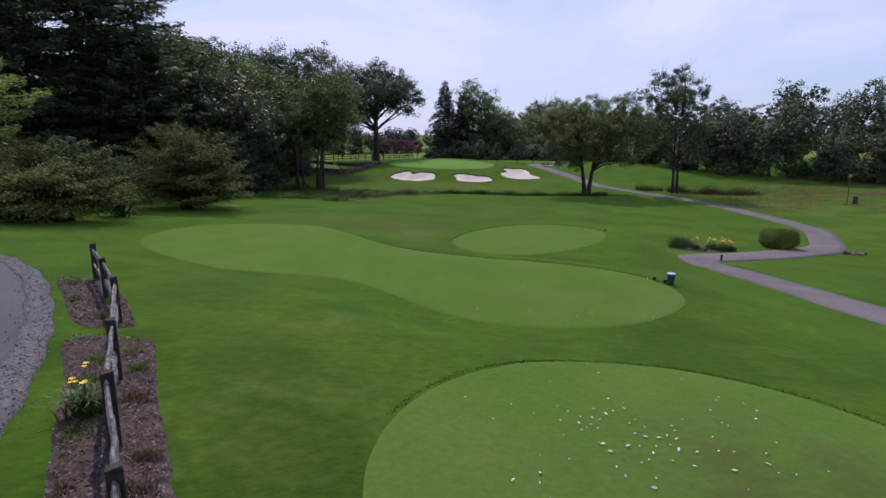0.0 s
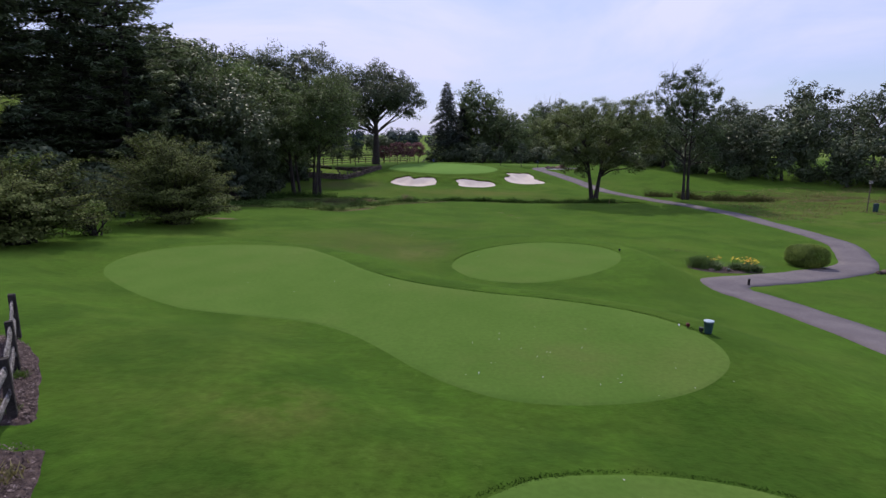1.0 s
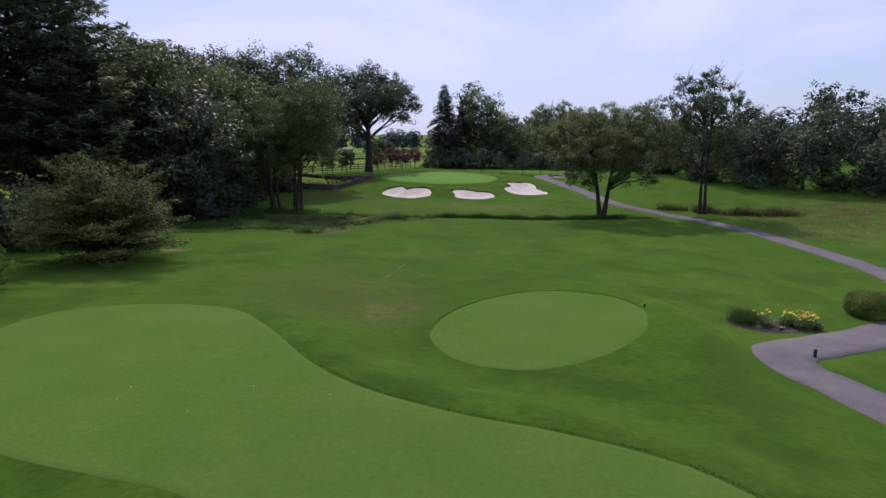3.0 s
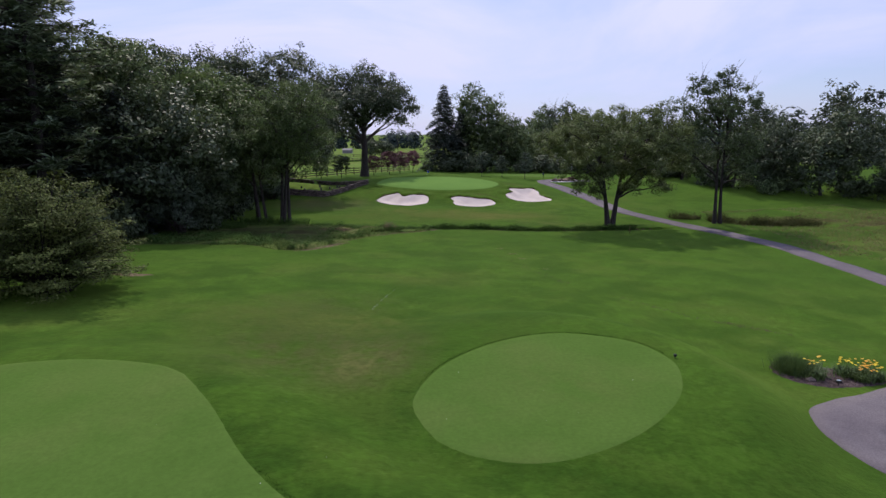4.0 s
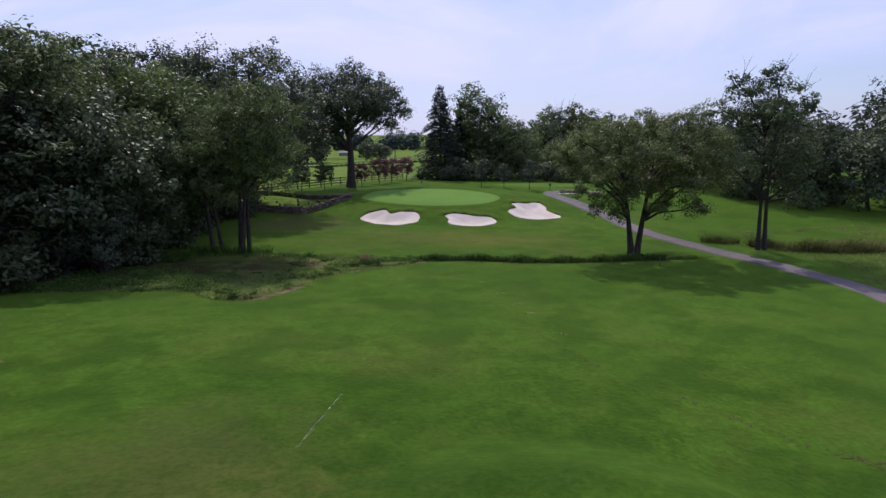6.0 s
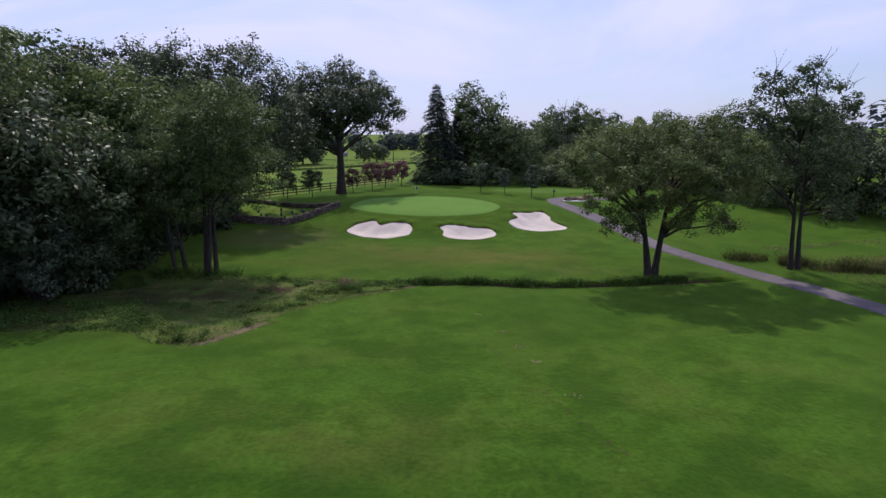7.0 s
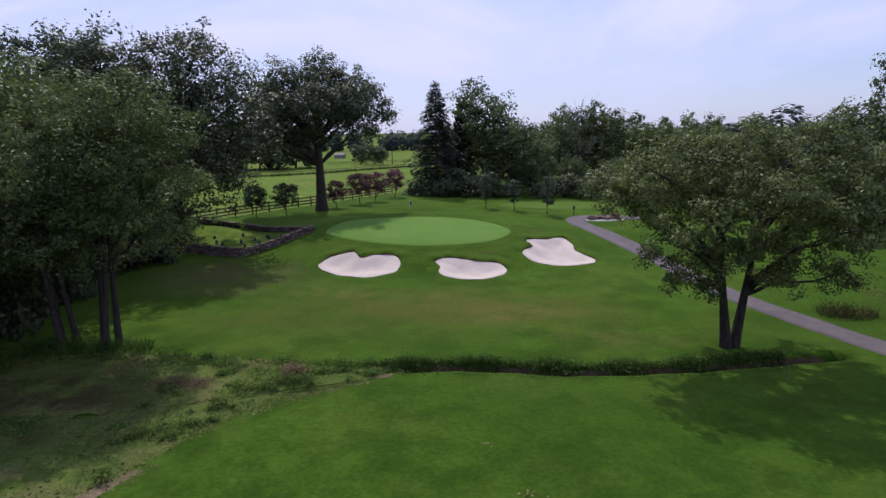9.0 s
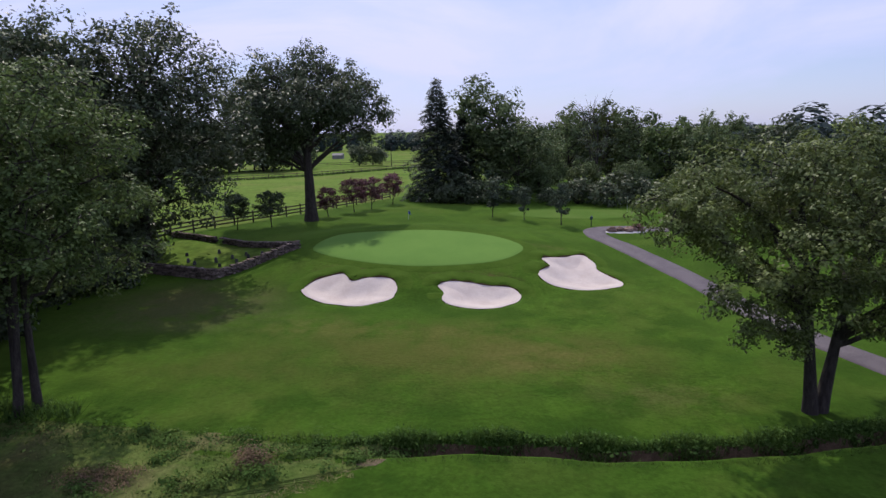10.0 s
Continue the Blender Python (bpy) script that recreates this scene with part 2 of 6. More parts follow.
M = dict(
    rough=material("rough_grass", (0.0165, 0.040, 0.0044), (0.0275, 0.060, 0.0063), 0.55, 0.95, fine=5.0, bump=0.4, big=0.10, third=(0.041, 0.066, 0.0095), spec=0.02, streak=True, grain=0.24, sheen=0.22, worn=WORN_AND_SHADE),
    pasture=material("pasture_grass", (0.066, 0.112, 0.017), (0.098, 0.145, 0.027), 0.12, 0.95, fine=1.2, bump=0.4, grain=0.3, big=0.05, third=(0.112, 0.128, 0.034), spec=0.02),
    tee=material("mown_tee_grass", (0.043, 0.083, 0.0150), (0.052, 0.093, 0.0185), 0.5, 0.95, fine=9.0, bump=0.08, big=0.22, third=(0.061, 0.092, 0.022), spec=0.02, grain=0.12, sheen=0.18, worn=[(4.4, 6.0, 3.2, 3.0, (0.046, 0.052, 0.019), 0.9, 0.9), (5.2, 4.6, 3.4, 3.0, (0.034, 0.052, 0.012), 0.8, 0.5), (3.6, 15.6, 3.4, 2.0, (0.062, 0.082, 0.022), 0.7, 0.8), (5.0, 30.0, 3.6, 2.6, (0.062, 0.086, 0.022), 0.6, 0.7)]),
    green=material("putting_green_grass", (0.078, 0.150, 0.033), (0.090, 0.166, 0.037), 0.4, 0.95, fine=12.0, bump=0.06, spec=0.02, grain=0.05, sheen=0.12),
    fringe=material("fringe_grass", (0.025, 0.052, 0.006), (0.037, 0.070, 0.009), 0.8, 0.95, fine=6.0, bump=0.3, spec=0.02, grain=0.12, sheen=0.15),
    # the dark brown patches here also carry the trees' shade as colour
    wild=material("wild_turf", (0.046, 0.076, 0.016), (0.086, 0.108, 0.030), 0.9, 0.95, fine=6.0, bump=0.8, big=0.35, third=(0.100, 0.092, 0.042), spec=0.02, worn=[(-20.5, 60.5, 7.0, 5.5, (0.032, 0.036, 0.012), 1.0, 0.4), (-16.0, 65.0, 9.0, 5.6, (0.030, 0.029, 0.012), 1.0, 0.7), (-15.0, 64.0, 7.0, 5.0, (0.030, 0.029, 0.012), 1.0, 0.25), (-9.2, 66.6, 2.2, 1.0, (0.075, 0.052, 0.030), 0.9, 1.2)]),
    sand=material("bunker_sand", (0.42, 0.358, 0.322), (0.48, 0.418, 0.378), 0.7, 0.95, fine=9.0, bump=0.25, spec=0.05, grain=0.06),
    brown_turf=material("dead_brown_turf", (0.060, 0.043, 0.023), (0.105, 0.078, 0.042), 2.0, 0.95, fine=14.0, bump=0.6, spec=0.03),
    soil=material("dark_soil", (0.055, 0.038, 0.024), (0.085, 0.060, 0.038), 3.0, 0.98, fine=20.0, bump=0.6, spec=0.03),
    bare=material("bare_earth", (0.085, 0.070, 0.040), (0.15, 0.115, 0.075), 1.2, 0.95, fine=12.0, bump=0.5, big=1.1, third=(0.045, 0.075, 0.016), spec=0.02),
    path=material("asphalt_path", (0.094, 0.081, 0.089), (0.120, 0.105, 0.112), 0.8, 0.95, fine=22.0, bump=0.3, big=0.15, third=(0.140, 0.121, 0.124), spec=0.1),
    asphalt=material("road_asphalt", (0.066, 0.058, 0.070), (0.086, 0.078, 0.090), 0.35, 0.95, fine=26.0, bump=0.3, grain=0.12, big=0.2, third=(0.096, 0.085, 0.094), spec=0.08),
    pebble=material("grey_pebble", (0.085, 0.078, 0.088), (0.20, 0.19, 0.20), 9.0, 0.9, island=0.5, spec=0.1),
    gravel=material("gravel", (0.066, 0.061, 0.070), (0.125, 0.118, 0.128), 9.0, 0.95, fine=30.0, bump=0.5, spec=0.08),
    pale_gravel=material("pale_gravel", (0.26, 0.25, 0.25), (0.42, 0.40, 0.40), 8.0, 0.95, fine=24.0, bump=0.5, spec=0.08),
    mulch=material("wood_mulch", (0.040, 0.029, 0.029), (0.105, 0.077, 0.073), 6.0, 0.95, fine=30.0, bump=1.0, spec=0.05),
    chip=material("mulch_chip", (0.062, 0.045, 0.044), (0.180, 0.140, 0.132), 8.0, 0.9, island=0.6, spec=0.05),
    post=material("dark_weathered_post", (0.020, 0.016, 0.015), (0.050, 0.040, 0.036), 6.0, 0.9, fine=40.0, bump=0.6),
    rail=material("grey_split_rail", (0.085, 0.076, 0.076), (0.34, 0.31, 0.31), 4.0, 0.9, grain=0.4, fine=36.0, bump=0.8, vary=0.15, stretch=(2.0, 2.0, 6.0), spec=0.1),
    endgrain=material("pale_rail_end", (0.42, 0.38, 0.33), (0.55, 0.50, 0.44), 20.0, 0.9),
    board=material("brown_fence_board", (0.055, 0.040, 0.032), (0.10, 0.078, 0.064), 4.0, 0.9, fine=30.0, bump=0.4, vary=0.25),
    bark=material("bark", (0.024, 0.019, 0.017), (0.058, 0.048, 0.042), 5.0, 0.95, fine=22.0, bump=0.9, vary=0.25, stretch=(1.6, 1.6, 0.35)),
    twig=material("bare_twig", (0.10, 0.085, 0.075), (0.17, 0.15, 0.13), 4.0, 0.95),
    leaf=material("broad_leaf", (0.064, 0.095, 0.041), (0.122, 0.158, 0.063), 0.30, 0.50, vary=0.18, island=0.40, translucent=0.32, spec=0.08),
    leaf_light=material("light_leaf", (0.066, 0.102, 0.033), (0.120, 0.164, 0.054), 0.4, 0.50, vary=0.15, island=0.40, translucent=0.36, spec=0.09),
    leaf_walnut=material("walnut_leaf", (0.076, 0.100, 0.033), (0.138, 0.170, 0.052), 0.35, 0.5, vary=0.1, island=0.40, translucent=0.32, spec=0.16),
    # pine needles with sunlight put into the colour, brighter than the other pines
    pine_sunlit=material("sunlit_pine_needle", (0.13, 0.19, 0.045), (0.22, 0.30, 0.075), 0.5, 0.6, island=0.3, translucent=0.5, spec=0.1),
    leaf_oak=material("oak_leaf", (0.046, 0.064, 0.034), (0.080, 0.102, 0.048), 0.3, 0.50, vary=0.15, island=0.40, translucent=0.26, spec=0.21),
    leaf_shrub=material("olive_shrub_leaf", (0.058, 0.078, 0.023), (0.112, 0.136, 0.038), 0.5, 0.62, vary=0.12, island=0.35, translucent=0.24, spec=0.04),
    leaf_grey=material("grey_green_leaf", (0.054, 0.076, 0.048), (0.092, 0.116, 0.076), 0.6, 0.62, vary=0.1, island=0.35, translucent=0.25, spec=0.07),
    leaf_plum=material("plum_leaf", (0.090, 0.040, 0.050), (0.165, 0.078, 0.090), 0.8, 0.62, vary=0.3, island=0.40, translucent=0.38, spec=0.1),
    needle=material("conifer_needle", (0.032, 0.045, 0.038), (0.055, 0.072, 0.055), 0.4, 0.62, vary=0.15, island=0.35, translucent=0.18, spec=0.14),
    pine=material("pine_needle", (0.068, 0.096, 0.056), (0.128, 0.164, 0.080), 0.25, 0.62, vary=0.15, island=0.52, translucent=0.32, spec=0.14),
    weed=material("weed_leaf", (0.062, 0.104, 0.024), (0.115, 0.158, 0.042), 0.5, 0.85, island=0.4, translucent=0.35, spec=0.05),
    reed=material("stream_grass", (0.040, 0.080, 0.018), (0.080, 0.135, 0.032), 0.8, 0.85, island=0.4, translucent=0.35, spec=0.05),
    turf_blade=material("uncut_turf_blade", (0.022, 0.050, 0.007), (0.040, 0.080, 0.012), 2.0, 0.9, island=0.35, translucent=0.3, spec=0.03),
    bush_leaf=material("clipped_bush_leaf", (0.088, 0.128, 0.028), (0.155, 0.200, 0.046), 1.2, 0.6, island=0.35, translucent=0.45, spec=0.08),
    rush=material("dark_rush", (0.040, 0.050, 0.016), (0.088, 0.088, 0.034), 0.8, 0.85, island=0.4, translucent=0.3, spec=0.04),
    dry=material("dry_grass", (0.13, 0.115, 0.045), (0.24, 0.21, 0.09), 0.8, 0.8, island=0.4, translucent=0.3),
    russet=material("russet_weed", (0.085, 0.055, 0.030), (0.16, 0.105, 0.056), 0.8, 0.8, island=0.4, translucent=0.25),
    lily_leaf=material("lily_leaf", (0.044, 0.080, 0.020), (0.090, 0.135, 0.036), 2.0, 0.6, island=0.35, translucent=0.3),
    petal=material("yellow_petal", (0.70, 0.48, 0.02), (0.85, 0.66, 0.06), 4.0, 0.6, island=0.2, translucent=0.3),
    petal_orange=material("orange_petal", (0.72, 0.30, 0.03), (0.85, 0.52, 0.08), 4.0, 0.6, island=0.3, translucent=0.3),
    stone=material("wall_stone", (0.075, 0.058, 0.050), (0.165, 0.130, 0.112), 4.0, 0.95, fine=20.0, bump=0.7, vary=0.45, spec=0.05),
    grave=material("headstone", (0.035, 0.034, 0.034), (0.085, 0.082, 0.080), 6.0, 0.9, fine=25.0, bump=0.4, vary=0.4),
    boulder=material("brown_boulder", (0.10, 0.062, 0.048), (0.20, 0.135, 0.105), 3.0, 0.95, fine=14.0, bump=0.8, vary=0.3),
    bin=material("dark_teal_plastic", (0.012, 0.036, 0.042), (0.018, 0.050, 0.056), 5.0, 0.45, spec=0.5),
    lid=material("pale_plastic_lid", (0.24, 0.30, 0.35), (0.32, 0.39, 0.44), 8.0, 0.35, spec=0.5),
    red=material("dark_red_paint", (0.070, 0.014, 0.013), (0.11, 0.022, 0.020), 9.0, 0.5),
    black=material("black_plastic", (0.012, 0.014, 0.012), (0.024, 0.026, 0.024), 9.0, 0.5),
    white=material("white_paint", (0.70, 0.70, 0.70), (0.80, 0.80, 0.80), 6.0, 0.7, fine=20.0),
    blue=material("blue_cloth", (0.02, 0.05, 0.35), (0.03, 0.07, 0.45), 6.0, 0.8),
    chipw=material("pale_tee_splinter", (0.28, 0.30, 0.25), (0.52, 0.53, 0.50), 9.0, 0.7, island=0.15),
    water=material("stream_water", (0.012, 0.012, 0.009), (0.022, 0.020, 0.014), 1.0, 0.45, spec=0.2),
    roof=material("grey_roof", (0.13, 0.12, 0.12), (0.20, 0.19, 0.19), 1.0, 0.9),
    # bluish base colour stands in for the haze of distance
    distant=material("haze_tinted_wood", (0.026, 0.042, 0.038), (0.044, 0.064, 0.056), 0.05, 0.95, fine=0.4, bump=0.6, vary=0.15),
)


# ---- mesh helpers ----
def fast(name, V, F, smooth=False):
    """A mesh from arrays of corners (n, 3) and faces (m, k), all faces with k corners."""
    V, F = np.asarray(V, np.float32), np.asarray(F, np.int32)
    me = bpy.data.meshes.new(name)
    n, k = F.shape
    me.vertices.add(len(V))
    me.vertices.foreach_set("co", V.ravel())
    me.loops.add(n * k)
    me.loops.foreach_set("vertex_index", F.ravel())
    me.polygons.add(n)
    me.polygons.foreach_set("loop_start", np.arange(0, n * k, k, dtype=np.int32))
    if smooth:
        me.polygons.foreach_set("use_smooth", np.ones(n, dtype=bool))
    me.update(calc_edges=True)
    return me


def part(name, me, mat, parent=None, label="", at=None):
    """One mesh object, from a mesh or a bmesh, under a thing or a part."""
    if isinstance(me, bmesh.types.BMesh):
        bm, me = me, bpy.data.meshes.new(name)
        bm.to_mesh(me)
        bm.free()
    if mat and not me.materials:
        me.materials.append(mat)
    ob = new(name, me)
    if mat and me.materials[0] != mat:
        ob.material_slots[0].link = "OBJECT"
        ob.material_slots[0].material = mat
    if parent:
        ob.parent = parent
    if at is not None:
        ob.matrix_basis = at
    if label:
        tagged(ob, label)
    return ob


def empty(name, at, label, category, group="", kind=""):
    ob = new(name)
    ob.empty_display_size = 0.3
    ob.matrix_basis = at
    return tagged(ob, label, category, group, kind)


def merge(pieces):
    """Joins (V, F) pairs into one."""
    Vs, Fs, n = [], [], 0
    for V, F in pieces:
        Vs.append(V)
        Fs.append(np.asarray(F) + n)
        n += len(V)
    return np.concatenate(Vs), np.concatenate(Fs)


def tube(points, radii, sides=6):
    """A tapered tube along points; quads."""
    P = np.asarray(points, float)
    n = len(P)
    D = np.gradient(P, axis=0)
    D /= np.linalg.norm(D, axis=1)[:, None] + 1e-9
    ref = np.where(np.abs(D[:, 2:3]) > 0.9, np.array([[1.0, 0, 0]]), np.array([[0, 0, 1.0]]))
    A = np.cross(D, ref)
    A /= np.linalg.norm(A, axis=1)[:, None] + 1e-9
    B = np.cross(D, A)
    a = np.linspace(0, 2 * np.pi, sides, endpoint=False)
    R = np.asarray(radii, float).reshape(n, 1, 1)
    V = P[:, None, :] + R * (np.cos(a)[None, :, None] * A[:, None, :] + np.sin(a)[None, :, None] * B[:, None, :])
    i, j = np.meshgrid(np.arange(n - 1), np.arange(sides), indexing="ij")
    k = (j + 1) % sides
    F = np.stack([i * sides + j, i * sides + k, (i + 1) * sides + k, (i + 1) * sides + j], -1).reshape(-1, 4)
    return V.reshape(-1, 3), F


def box_bm(sx, sy, sz, bevel=0.0, at=(0, 0, 0)):
    bm = bmesh.new()
    bmesh.ops.create_cube(bm, size=1.0, matrix=Matrix.Translation(at) @ Matrix.Diagonal((sx, sy, sz, 1)))
    if bevel:
        bmesh.ops.bevel(bm, geom=bm.edges[:], offset=bevel, segments=1, affect="EDGES")
    return bm


def lathe(profile, sides=20):
    """A turned shape from (radius, height) pairs, closed at both ends."""
    bm = bmesh.new()
    rings = []
    for r, z in profile:
        rings.append([bm.verts.new((r * math.cos(a), r * math.sin(a), z)) for a in [2 * math.pi * i / sides for i in range(sides)]])
    for lo, hi in zip(rings, rings[1:]):
        for i in range(sides):
            bm.faces.new((lo[i], lo[(i + 1) % sides], hi[(i + 1) % sides], hi[i]))
    bm.faces.new(rings[0][::-1])
    bm.faces.new(rings[-1])
    return bm


def rock_bm(rng, sx, sy, sz, rough=0.18):
    bm = bmesh.new()
    bmesh.ops.create_icosphere(bm, subdivisions=2, radius=1.0)
    for v in bm.verts:
        k = 1 + rough * noise.noise(v.co * 1.7 + Vector((rng.uniform(0, 1), 0, 0))) * 2
        v.co = Vector((v.co.x * sx * k, v.co.y * sy * k, max(v.co.z, -0.5) * sz * k))
    return bm


def leaves(C, N, size, rng, narrow=0.55):
    """Diamond leaves at C (n, 3) with normals N; size in metres, about."""
    n = len(C)
    N = N / (np.linalg.norm(N, axis=1)[:, None] + 1e-9)
    T = np.cross(N, rng.normal(size=(n, 3)))
    T /= np.linalg.norm(T, axis=1)[:, None] + 1e-9
    B = np.cross(N, T)
    s = size * rng.uniform(0.65, 1.35, (n, 1))
    V = np.stack([C - T * s * 0.5, C + B * s * 0.5 * narrow + N * s * 0.06, C + T * s * 0.5, C - B * s * 0.5 * narrow + N * s * 0.06], 1).reshape(-1, 3)
    return V, np.arange(4 * n).reshape(n, 4)


def blades(C, height, width, rng, lean=0.35):
    """Upright grass blades, one tapered triangle each."""
    n = len(C)
    h = (np.asarray(height) * np.ones(n) * rng.uniform(0.6, 1.3, n))[:, None]
    a = rng.uniform(0, 2 * np.pi, n)
    S = np.stack([np.cos(a), np.sin(a), np.zeros(n)], 1) * width * 0.5
    L = np.concatenate([rng.normal(size=(n, 2)) * lean, np.ones((n, 1))], 1)
    V = np.stack([C - S, C + S, C + L * h], 1).reshape(-1, 3)
    return V, np.arange(3 * n).reshape(n, 3)


def spline(points, closed=True, per=10):
    """Catmull-Rom through points of a plan."""
    P = np.asarray(points, float)
    n = len(P)
    out = []
    for i in range(n if closed else n - 1):
        g = lambda j: P[j % n] if closed else P[min(max(j, 0), n - 1)]
        a, b, c, d = g(i - 1), g(i), g(i + 1), g(i + 2)
        for t in np.linspace(0, 1, per, endpoint=False):
            out.append(0.5 * (2 * b + (c - a) * t + (2 * a - 5 * b + 4 * c - d) * t * t + (3 * b - a - 3 * c + d) * t ** 3))
    if not closed:
        out.append(P[-1])
    return np.array(out)

# ---- the land ----
LIE_Y = [-60, -10, 0, 12, 17, 24, 30, 43, 56, 63, 72, 80, 86, 90, 95, 100, 106, 115, 140, 200, 300, 600]
LIE_Z = [5.0, 4.0, 3.4, 2.7, 2.4, 1.85, 1.4, 0.8, 0.0, -0.15, -0.2, -0.2, -0.2, 0.1, 0.7, 1.2, 1.6, 1.6, 0.9, -0.8, -2, -3]
FALL_Y = [-60, 20, 40, 72, 88, 110, 600]
FALL = [-.06, -.06, -.045, -.017, -.010, -.010, 0.0]


def ease(a, b, x):
    t = np.clip((x - a) / (b - a), 0, 1)
    return t * t * (3 - 2 * t)


TEE_LONG = [(-13.4, 24.5), (-14.2, 27.0), (-13.3, 29.3), (-10.5, 30.3), (-7.1, 29.7), (-4.9, 27.5), (-2.8, 24.6), (-1.0, 22.8), (1.3, 21.4), (3.5, 20.5), (5.5, 19.4), (6.6, 18.2), (7.1, 16.8),
            (6.9, 15.3), (5.9, 14.1), (4.6, 13.4), (3.0, 13.15), (1.6, 13.3), (0.5, 13.9), (-0.5, 14.9), (-1.4, 16.1), (-2.5, 17.4), (-3.9, 18.4), (-5.8, 18.95), (-8.2, 19.75), (-10.9, 21.8)]


def inside(poly, x, y):
    """Distance inside a closed outline (negative outside)."""
    x, y = np.asarray(x, float), np.asarray(y, float)
    hit, best = np.zeros(x.shape, bool), np.full(x.shape, 1e9)
    for (ax, ay), (bx, by) in zip(poly, np.roll(poly, -1, axis=0)):
        with np.errstate(divide="ignore", invalid="ignore"):
            cross = ((ay > y) != (by > y)) & (x < (bx - ax) * (y - ay) / (by - ay) + ax)
        hit ^= cross
        ex, ey = bx - ax, by - ay
        t = np.clip(((x - ax) * ex + (y - ay) * ey) / (ex * ex + ey * ey + 1e-9), 0, 1)
        best = np.minimum(best, np.hypot(x - ax - t * ex, y - ay - t * ey))
    return np.where(hit, best, -best)


def lie(x, y):
    """Height of the mown land: a fall to the stream, raised tees and the mound of the green."""
    x, y = np.asarray(x, float), np.asarray(y, float)
    z = sum(np.interp(y + d, LIE_Y, LIE_Z) for d in (-4, -2, 0, 2, 4)) / 5
    z = z + np.interp(y, FALL_Y, FALL) * np.clip(x, -30, 40)
    z = z - 0.28 * ease(9.0, 13.0, x) * ease(5, 15, y) * (1 - ease(38, 52, y))
    w = 1 - ease(0.85, 1.35, np.sqrt(((x - 5.0) / 6.0) ** 2 + ((y - 31.0) / 6.5) ** 2))
    z = z * (1 - w) + 1.5 * w
    x, y, z = np.broadcast_arrays(x, y, z)
    close = (x > -19) & (x < 12) & (y > 8) & (y < 36)
    if close.any():
        z = np.array(z)
        w = 1 - ease(0.25, 3.2, -inside(np.array(TEE_LONG), x[close], y[close]))
        z[close] = z[close] * (1 - w) + (2.29 + 0.008 * x[close]) * w
    return z + 1.15 * (1 - ease(0.5, 1.3, np.sqrt(((x - 0.2) / 13.5) ** 2 + ((y - 98.0) / 9.5) ** 2)))


def on(x, y, up=0.0):
    return (x, y, float(ground_height(x, y)) + up)


TEE_FRONT = [(3.2 + 4.2 * math.cos(a), 6.1 + 4.55 * math.sin(a)) for a in np.linspace(0, 2 * math.pi, 16, endpoint=False)]
TEE_OVAL = [(0.4, 29.0), (0.8, 27.2), (1.6, 26.1), (3.1, 25.5), (4.7, 25.75), (6.6, 26.9), (8.2, 28.7), (9.0, 30.5), (9.1, 32.0), (8.2, 33.6), (5.8, 34.4), (3.4, 33.6), (1.4, 31.6)]
GREEN = [(-9.2, 96.8), (-7.6, 99.9), (-3.6, 101.0), (0.6, 101.3), (4.7, 100.2), (7.6, 97.9), (8.7, 95.8), (7.2, 93.5), (4.5, 92.1), (0.1, 91.5), (-4.3, 92.5), (-8.0, 94.7)]
GREEN_FAR = [(17.6 + 8.4 * math.cos(a), 117.0 + 4.4 * math.sin(a)) for a in np.linspace(0, 2 * math.pi, 14, endpoint=False)]
BUNKER_HEART = [(-8.2, 88.9), (-7.5, 90.4), (-5.6, 91.0), (-4.6, 89.9), (-3.6, 90.2), (-1.9, 90.1), (-1.2, 89.1), (-1.3, 88.0), (-1.6, 87.2), (-3.4, 86.3), (-5.4, 86.5), (-7.0, 87.4)]
BUNKER_BEAN = [(1.7, 89.1), (2.7, 89.6), (4.0, 89.5), (5.2, 89.2), (7.0, 89.1), (7.6, 88.1), (7.0, 86.7), (5.4, 85.7), (3.5, 85.8), (2.1, 86.9), (2.1, 88.1)]
BUNKER_FLAG = [(9.9, 94.3), (11.5, 94.8), (13.6, 96.1), (14.2, 94.7), (14.3, 93.0), (15.4, 90.9), (14.9, 89.8), (12.9, 89.2), (10.9, 89.5), (9.5, 90.6), (9.3, 91.9), (10.3, 93.0)]
BUNKERS = [spline(b, per=8) for b in (BUNKER_HEART, BUNKER_BEAN, BUNKER_FLAG)]
STREAM = spline([(-60, 72), (-34, 67), (-26, 68), (-20, 69.6), (-14, 70.0), (-9, 69.3), (-4, 68.9), (-0.8, 68.7), (4, 68.95), (9, 68.7), (14, 69.0), (20.5, 70.3), (23.5, 71.1)], False, 8)


def off_line(line, x, y):
    x, y = np.asarray(x, float), np.asarray(y, float)
    best = np.full(x.shape, 1e9)
    for (ax, ay), (bx, by) in zip(line, line[1:]):
        ex, ey = bx - ax, by - ay
        t = np.clip(((x - ax) * ex + (y - ay) * ey) / (ex * ex + ey * ey + 1e-9), 0, 1)
        best = np.minimum(best, np.hypot(x - ax - t * ex, y - ay - t * ey))
    return best


